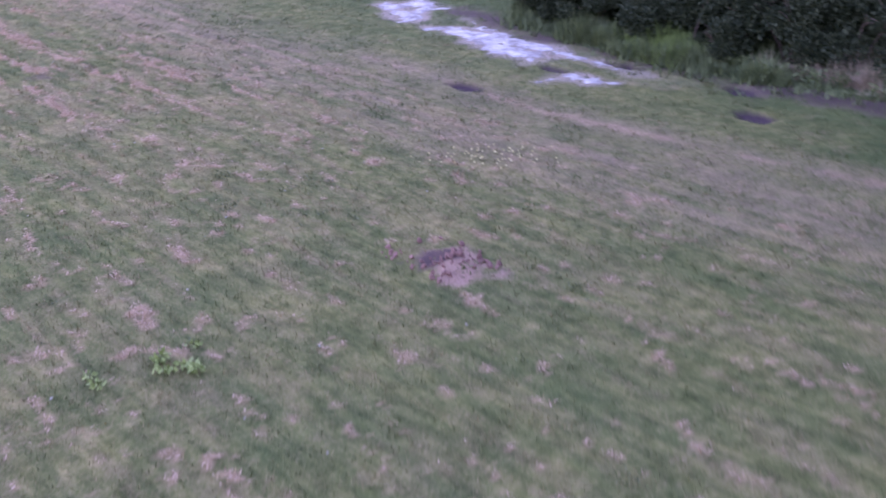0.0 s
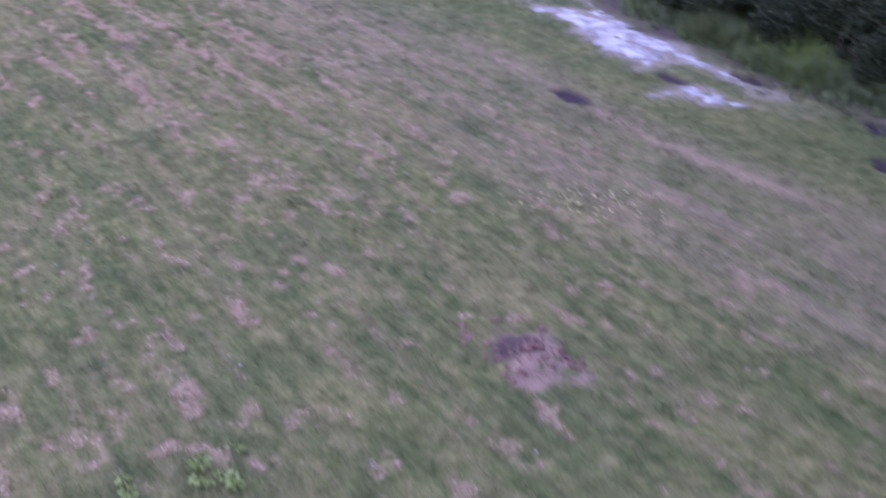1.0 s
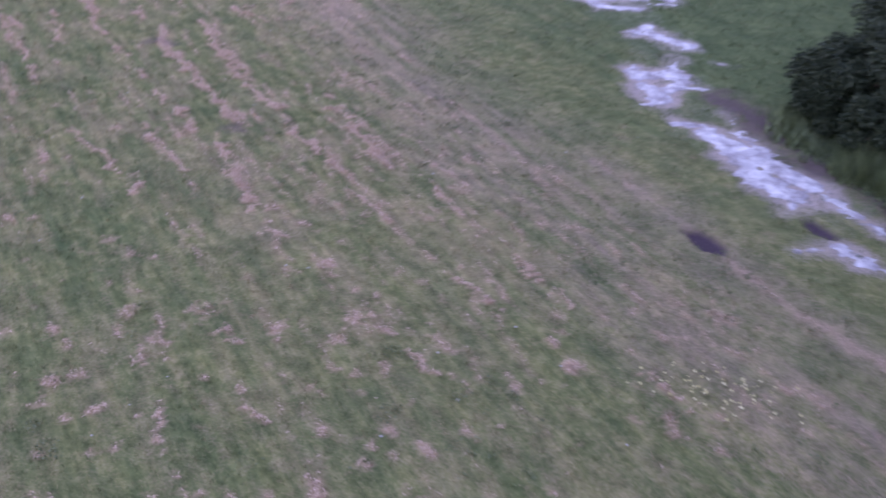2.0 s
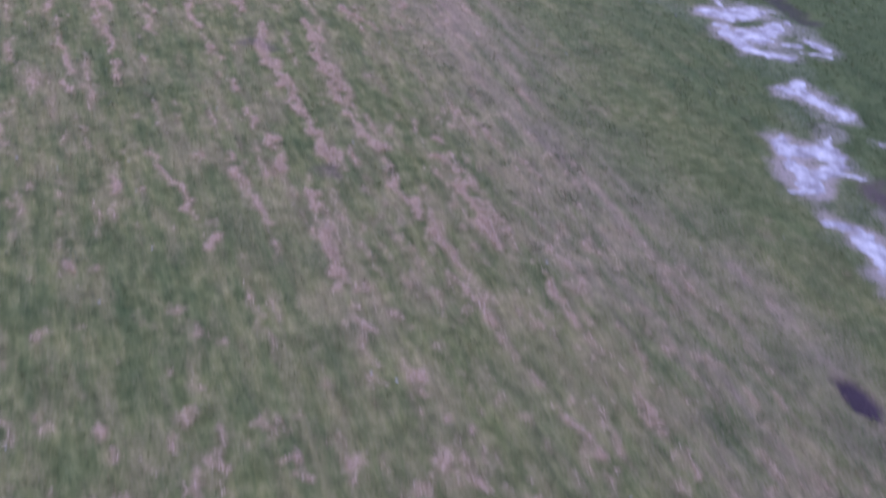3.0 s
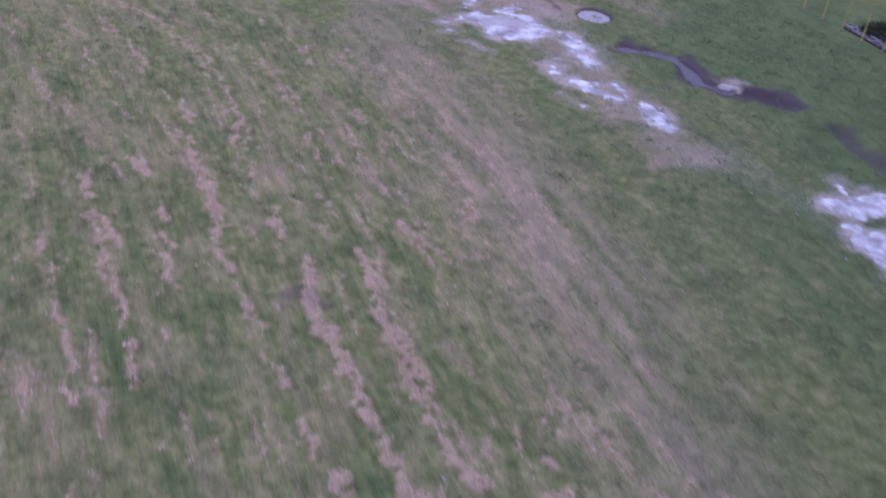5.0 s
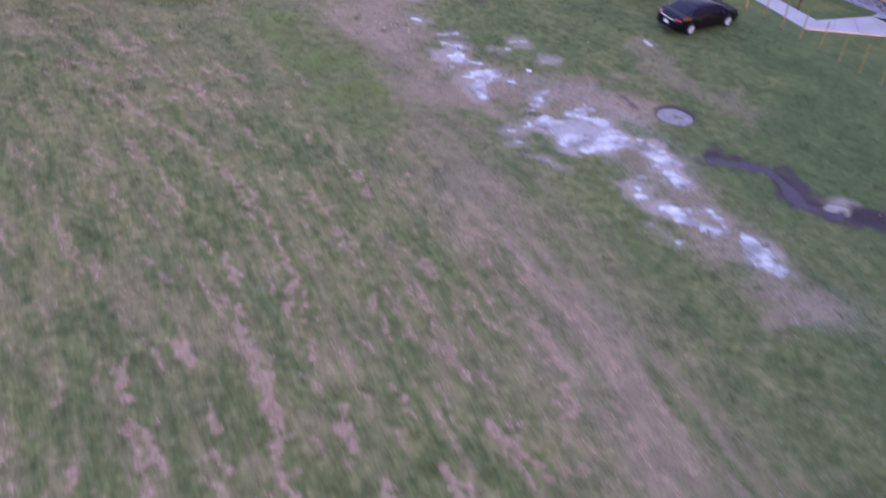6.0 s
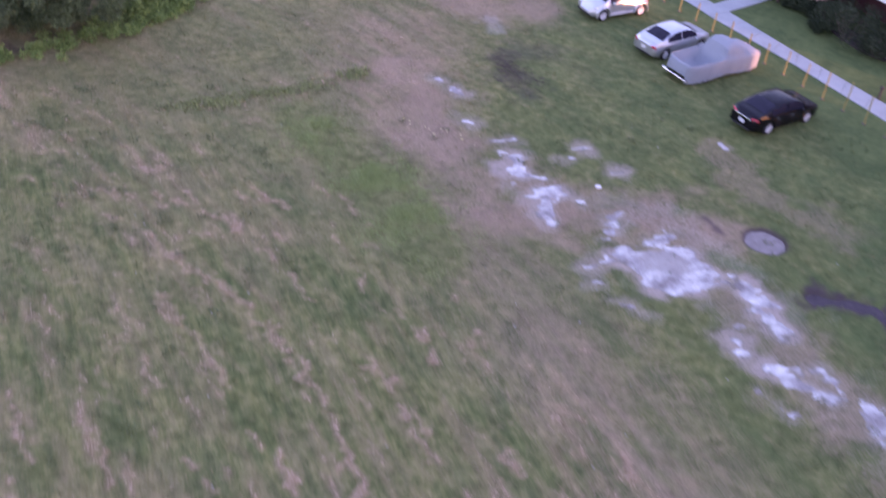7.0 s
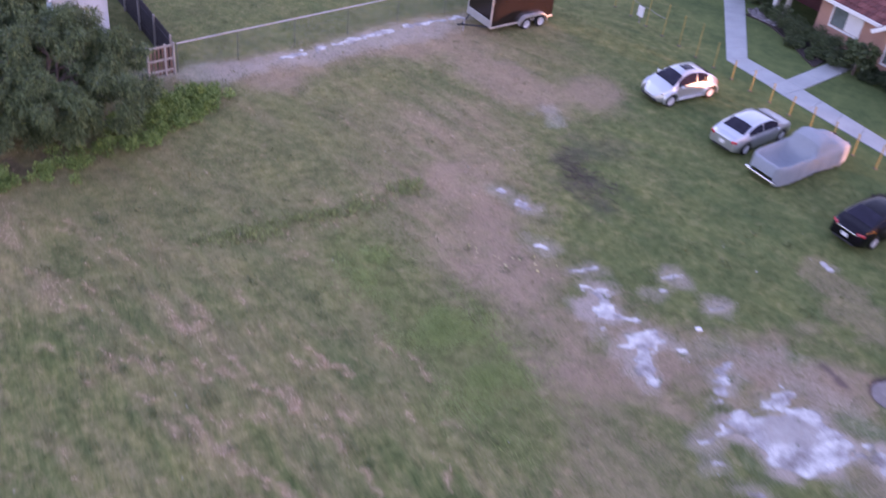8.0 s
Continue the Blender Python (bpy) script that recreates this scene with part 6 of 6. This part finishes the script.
# ---- grass, straw and weeds ----
def blades(px, py, height, width, seed, lean=0.6, per=3, spread=0.05):
    """Tufts of bent triangular blades; returns vertices, triangles and the tuft of each vertex."""
    r = np.random.default_rng(seed)
    n = len(px) * per
    tuft = np.repeat(np.arange(len(px)), per)
    bx, by = px[tuft] + r.normal(0, spread, n), py[tuft] + r.normal(0, spread, n)
    bz = (sample(px, py)[tuft]) - 0.01
    a, tilt = r.random(n) * 2 * math.pi, lean * (0.3 + r.random(n))
    h, w = height[tuft] * (0.6 + 0.7 * r.random(n)), width * (0.7 + 0.6 * r.random(n))
    ca, sa = np.cos(a), np.sin(a)
    tip = np.stack([bx + ca * h * np.sin(tilt), by + sa * h * np.sin(tilt), bz + h * np.cos(tilt)], 1)
    v = np.stack([np.stack([bx - sa * w / 2, by + ca * w / 2, bz], 1), np.stack([bx + sa * w / 2, by - ca * w / 2, bz], 1), tip], 1)
    return v.reshape(-1, 3), np.arange(n * 3).reshape(-1, 3), np.repeat(tuft, 3)


def in_view_zone(x, y):
    """The stretch of plan that the flight passes over."""
    d, _ = seg_dist(x, y, [(-1, 18), (-6, 34), (-16, 48), (-30, 62), (-42, 72)])
    w = 12 + 0.30 * (y - 14)
    return d < w


rg = np.random.default_rng(5)
cand = rg.random((420000, 2)) * (92, 100) + (-71, 12)
cx, cy = cand[:, 0], cand[:, 1]
near = np.clip(1.25 - (cy - 14) / 95, 0.35, 1)
ok = in_view_zone(cx, cy) & (rg.random(len(cx)) < near)
cx, cy = cx[ok], cy[ok]
fz = field(cx, cy)
house_side = cx * N_DIR[0] + cy * N_DIR[1]
bare = np.maximum.reduce([fz["sand"], fz["mud"] * 1.2, fz["soil"] * 0.75])
for caps, _ in SAND:
    for x0, y0, x1, y1, rr in caps:
        bare = np.maximum(bare, smooth(rr + 0.25, rr - 0.05, seg_dist(cx, cy, [(x0, y0), (x1 + 1e-4, y1)])[0]))
ok = (rg.random(len(cx)) > bare) & (house_side < 56.0)
cx, cy, lushv, strawv, mownv = cx[ok], cy[ok], fz["lush"][ok], fz["straw"][ok], fz["mown"][ok]
hgt = (0.07 + 0.07 * lushv + 0.05 * rg.random(len(cx))) * (0.55 + 0.9 * vnoise(cx / 0.5, cy / 0.5, 9))
v, f, tf = blades(cx, cy, hgt, 0.022, 51, 1.0, 3, 0.06)
dryv = np.clip(strawv * (0.5 + 0.7 * rg.random(len(cx))) + 0.25 * (rg.random(len(cx)) < 0.08), 0, 1)
tagged(mesh_np("grass", v, f, [M_BLADE], {"lush": lushv[tf], "dryness": dryv[tf], "mown": mownv[tf]}), "short patchy mown grass of the field", "grass", kind="stuff")

# straw lying in the mower's rows
cand = rg.random((1500000, 2)) * (70, 68) + (-62, 12)
cx, cy = cand[:, 0], cand[:, 1]
ok = in_view_zone(cx, cy)
cx, cy = cx[ok], cy[ok]
fz = field(cx, cy)
ok = (fz["straw"] - 0.28) * 1.6 > rg.random(len(cx))
cx, cy = cx[ok], cy[ok]
n = len(cx)
ang = math.radians(-43) + rg.normal(0, 0.9, n)
ln, wd = 0.06 + 0.11 * rg.random(n), 0.008 + 0.009 * rg.random(n)
bz = fz["z"][ok] + 0.02 + 0.05 * rg.random(n)
ca, sa = np.cos(ang), np.sin(ang)
dz = rg.normal(0, 0.02, n)
v = np.stack([np.stack([cx - sa * wd, cy + ca * wd, bz], 1), np.stack([cx + sa * wd, cy - ca * wd, bz + 0.008], 1), np.stack([cx + ca * ln, cy + sa * ln, bz + dz + 0.02], 1)], 1).reshape(-1, 3)
tagged(mesh_np("straw", v, np.arange(n * 3).reshape(-1, 3), [M_DRYGRASS]), "dry clippings lying in broken mower rows", "straw", kind="stuff")


def tall_grass(name, pts, count, width, height, mat_, label, seed, blade=0.03, per=5, lean=0.75):
    """Long grass or weeds scattered along a broken line."""
    r = np.random.default_rng(seed)
    p = np.array(pts, float)
    t = r.random(count) * (len(p) - 1)
    i = np.minimum(t.astype(int), len(p) - 2)
    f = (t - i)[:, None]
    q = p[i] * (1 - f) + p[i + 1] * f + r.normal(0, width, (count, 2))
    clump = np.clip(0.5 + 0.9 * fbm(q[:, 0], q[:, 1], 1.2, 3, seed), 0.12, 1.25)
    v, fc, _ = blades(q[:, 0], q[:, 1], height * clump, blade, seed + 1, lean, per, 0.09)
    return tagged(mesh_np(name, v, fc, [mat_]), label, "grass", kind="stuff")


def low_weeds(pts, clumps, height, size, count, label, seed, leaf_mat=M_WEED):
    """Leafy weeds in low clumps along a line."""
    r = np.random.default_rng(seed)
    p = np.array(pts, float)
    t = r.random(clumps) * (len(p) - 1)
    i = np.minimum(t.astype(int), len(p) - 2)
    f = (t - i)[:, None]
    q = p[i] * (1 - f) + p[i + 1] * f + r.normal(0, 0.38, (clumps, 2))
    h = height * (0.4 + 0.8 * r.random(clumps))
    k = 0.2 + 0.25 * r.random(clumps)
    v, fc = leaf_cloud(np.stack([q[:, 0], q[:, 1], h * 0.5], 1), np.stack([k, k, h * 0.5], 1), count, size, seed + 1, 1.5, -0.3, 0.02)
    return tagged(mesh_np("weeds", v, fc, [leaf_mat]), label, "weeds", kind="stuff")


low_weeds([(-57.4, 65.0), (-55.9, 68.0), (-54.5, 71.0), (-53.7, 73.6), (-53.5, 76.0)], 90, 0.5, 0.055, 17000, "bright green weeds along the field edge", 61)
low_weeds([(4.6, 41.6), (7.2, 39.2), (10, 37.0), (12.8, 35.5), (15.5, 34.4)], 110, 0.6, 0.08, 4200, "green weeds along the foot of the hedgerow", 59, M_RANK)
low_weeds([(-55.6, 71.2), (-54.4, 74.0), (-54.1, 75.6)], 34, 0.95, 0.06, 12000, "taller bright green weeds under the trees", 62)
tall_grass("tall_grass", [(0.9, 46.0), (3.4, 42.9), (5.9, 40.2), (8.8, 37.4), (12.6, 35.4), (17, 33.4)], 6500, 0.55, 0.9, M_RANK, "rank green grass along the foot of the hedgerow", 63, 0.05, 6)
tall_grass("tall_grass", [(5.2, 40.9), (6.8, 39.6)], 900, 0.5, 1.0, M_WEED, "bright green grass clump by the hedgerow", 64, 0.05, 6)
tall_grass("tall_grass", [(9.4, 38.0), (11.8, 36.5)], 200, 0.4, 0.9, M_TAN, "dry tan grass clumps by the hedgerow", 65, 0.035, 6)
tall_grass("tall_grass", [(12.2, 36.3), (13.4, 35.8), (15, 35.2)], 650, 0.5, 1.5, M_TAN, "tall dry tan grass by the hedgerow", 66, 0.035, 6)
tall_grass("tussocks", [(-48.6, 66.9), (-46.7, 68.8), (-45.0, 71.0), (-43.0, 74.2)], 620, 0.3, 0.30, M_TUSSOCK, "line of rough grass tussocks across the field", 67, 0.04, 6, 0.95)
tall_grass("tussocks", [(-48.6, 66.6), (-46.7, 68.5), (-45.0, 70.7), (-43.0, 73.9)], 200, 0.4, 0.2, M_DRYGRASS, "dry rough grass along the tussock line", 68, 0.03, 5)
tall_grass("long_grass", [(-43.2, 69.0), (-40.6, 67.6), (-38.4, 66.4), (-36.6, 65.1), (-34.6, 63.5)], 17000, 0.95, 0.085, M_LONG, "strip of longer green grass beside the track", 69, 0.034, 4, 1.1)
M_BRIGHT = leafy("bright_weed_leaves", (0.15, 0.22, 0.05), (0.32, 0.42, 0.13))
rw = np.random.default_rng(70)
wc = np.array(((-6.75, 18.75), (-7.3, 18.2), (-6.7, 17.95), (-7.1, 17.75), (-6.45, 17.8), (-8.3, 17.3), (-8.6, 17.6)))
v, f = leaf_cloud(np.column_stack([wc, sample(wc[:, 0], wc[:, 1]) + 0.13]), np.column_stack([0.1 + 0.14 * rw.random(len(wc)), 0.1 + 0.14 * rw.random(len(wc)), np.full(len(wc), 0.08)]), 240, 0.085, 71, 1.2, 0.0, -0.1)
tagged(mesh_np("weed_plant", v, f, [M_BRIGHT]), "pale green broad-leaved weed in the grass", "weeds", kind="stuff")

# clods of earth round the dug hole
M_CLOD = plain("earth_clods", (0.25, 0.145, 0.115), 0.95, var=0.45, scale=3, bumpy=0.02)
bm = bmesh.new()
rd = np.random.default_rng(72)
for hx, hy, hs, cnt in ((-1.4, 22.6, 0.75, 75), (-2.9, 23.2, 0.25, 12)):
    for _ in range(cnt):
        px_, py_ = hx + rd.normal(0, hs * 0.75), hy + rd.normal(0, hs * 0.55)
        s = float(0.025 + 0.065 * rd.random() ** 2)
        m = pose(px_, py_, float(sample([px_], [py_])[0]) + s * 0.5, *(rd.random(3) * 360)) @ Matrix.Diagonal((s * 1.4, s, s * 0.8, 1))
        made = bmesh.ops.create_icosphere(bm, subdivisions=1, radius=1.0, matrix=m)
        for q in made["verts"]:
            q.co += Vector(rd.normal(0, s * 0.16, 3))
tagged(part("clods", bm, M_CLOD, None), "crumbled brown earth clods round a dug hole", "soil", kind="stuff")


# low broad-leaved clumps among the grass
rc = np.random.default_rng(77)
M_CLOVER = leafy("clover_leaves", (0.08, 0.105, 0.04), (0.15, 0.18, 0.07))
cand = rc.random((5200, 2)) * (70, 66) + (-62, 12)
cand = cand[in_view_zone(cand[:, 0], cand[:, 1])]
dense = fbm(cand[:, 0], cand[:, 1], 4.0, 3, 64) + 0.25 * rc.normal(size=len(cand))
cand = cand[dense > 0.45]
ck = 0.10 + 0.22 * rc.random(len(cand)) ** 2
cz = sample(cand[:, 0], cand[:, 1])
v, f = leaf_cloud(np.stack([cand[:, 0], cand[:, 1], cz + 0.05], 1), np.stack([ck, ck, np.full(len(ck), 0.05)], 1), len(cand) * 18, 0.045, 78, 1.3, 0.0, -0.1)
tagged(mesh_np("clover_clumps", v, f, [M_CLOVER]), "green broad-leaved clumps among the grass", "weeds", kind="stuff")


def specks(name, cxy, spread, count, size, mat_, label, seed):
    """Small flowers or scraps close to the ground."""
    r = np.random.default_rng(seed)
    q = r.normal(0, 1, (count, 2)) * spread + cxy
    z = sample(q[:, 0], q[:, 1]) + 0.06 + 0.06 * r.random(count)
    vs, k = [], 6
    for i in range(count):
        s = size * (0.6 + 0.8 * r.random())
        for j in range(k):
            a = 2 * math.pi * j / k
            vs.append((q[i, 0] + s * math.cos(a), q[i, 1] + s * math.sin(a), z[i] + 0.02 * math.sin(2 * a)))
    fs = np.array([[i * k + j for j in (0, 1, 2, 3)] for i in range(count)] + [[i * k + j for j in (0, 3, 4, 5)] for i in range(count)])
    return tagged(mesh_np(name, np.array(vs), fs, [mat_]), label, "flowers", kind="stuff")


specks("flowers", (-0.6, 29.5), (1.0, 0.55), 70, 0.036, M_FLOWER, "cluster of small pale yellow flowers in the grass", 81)
specks("flowers", (-37.8, 71.4), (0.9, 0.35), 14, 0.04, M_FLOWER, "few small yellow flowers by the track", 82)
rs = np.random.default_rng(83)
M_FOOTING_PALE = plain("pale_scraps", (0.36, 0.34, 0.29), 0.8)
cand = rs.random((260, 2)) * (60, 66) + (-60, 14)
cand = cand[in_view_zone(cand[:, 0], cand[:, 1])]
for name, mat_, label in (("bits", M_FOOTING_PALE, "scattered tiny pale flowers and scraps in the grass"),):
    z = sample(cand[:, 0], cand[:, 1]) + 0.08
    s = 0.02 + 0.03 * rs.random(len(cand))
    v = np.stack([np.stack([cand[:, 0] + s * c, cand[:, 1] + s * d, z + 0.01 * c], 1) for c, d in ((1, 0), (0, 1), (-1, 0), (0, -1))], 1).reshape(-1, 3)
    tagged(mesh_np(name, v, np.arange(len(cand) * 4).reshape(-1, 4), [mat_]), label, "litter", kind="stuff")

litter = part("litter", box_bm(-0.12, 0.12, -0.08, 0.08, 0.0, 0.08, 0.03), M_WHITE, None)
litter.matrix_world = pose(-30.6, 70.85, float(sample([-30.6], [70.85])[0]) + 0.01, 4, 3, 30)
tagged(litter, "crumpled white piece of litter on the grass", "litter")

# dead brush lying on the bare dark patch
bm = bmesh.new()
rb = np.random.default_rng(90)
for k in range(90):
    t = rb.random()
    p = Vector((-38.0 + 1.9 * t + rb.normal(0, 0.45), 79.2 - 2.0 * t + rb.normal(0, 0.45), 0.03))
    a = rb.random() * 6.28
    q = p + Vector((math.cos(a), math.sin(a), 0.25 * rb.random())) * float(0.3 + 0.5 * rb.random())
    cyl_bm(p, q, 0.012, 0.005, 5, bm)
tagged(part("dead_brush", bm, M_TWIG, None), "dark dead twigs on a bare patch", "brush", kind="stuff")


# ---- unseen tree belts added round the place ----
def unseen_tree_belt(pts, height, label, seed, depth=5.0):
    """A thick, lumpy belt of far trees along a line, out of view."""
    p = np.array(pts, float)
    seg = np.linalg.norm(np.diff(p, axis=0), axis=1)
    s = np.concatenate([[0], np.cumsum(seg)])
    st = np.linspace(0, s[-1], int(s[-1] / 1.4) + 2)
    bx, by = np.interp(st, s, p[:, 0]), np.interp(st, s, p[:, 1])
    tx, ty = np.gradient(bx), np.gradient(by)
    ln = np.hypot(tx, ty)
    nx, ny = -ty / ln, tx / ln
    V = []
    for o, h in ((-0.5, 0.0), (-0.55, 0.3), (-0.5, 0.6), (-0.3, 0.9), (0, 1.0), (0.3, 0.9), (0.5, 0.6), (0.55, 0.3), (0.5, 0.0)):
        bulge = 1 + 0.3 * fbm(st, np.full(len(st), h * 9 + o * 5), 5, 3, seed)
        hh = height * h * (1 + 0.16 * fbm(st, np.full(len(st), 3.3), 7, 3, seed + 1)) - 0.2
        V.append(np.stack([bx + nx * depth * o * bulge, by + ny * depth * o * bulge, hh], 1))
    V = np.stack(V, 1)
    core = grid_part("belt_core", V, M_FAR, None)
    r = np.random.default_rng(seed)
    flat = V[:, 1:-1].reshape(-1, 3)
    v, f = leaf_cloud(flat, np.full((len(flat), 3), 1.6), len(flat) * 14, 0.7, seed + 2, 1.4)
    thing = empty("unseen_woods", Matrix(), label, "trees", kind="stuff")
    core.parent = thing
    leaves = mesh_np("leaves", v, f, [M_FAR])
    leaves.parent = thing
    return thing


# unseen eastern pair, added to block the low sun except through the slit
unseen_tree_belt([(30, -40), (27, 20), (26, 50), (25, 74.2)], 22, "unseen tree belt added east of the field against the low sun", 401)
unseen_tree_belt([(25, 80.6), (25, 95), (22, 130)], 22, "unseen tree belt added east of the houses against the low sun", 411)
# added out of view to close the horizon and for reflections
unseen_tree_belt([(-110, -40), (-112, 40), (-100, 130), (-40, 150), (20, 140)], 11, "unseen distant tree belt added beyond the houses", 421)
unseen_tree_belt([(-112, -44), (-40, -60), (32, -44)], 11, "unseen distant tree belt added behind the field", 431)
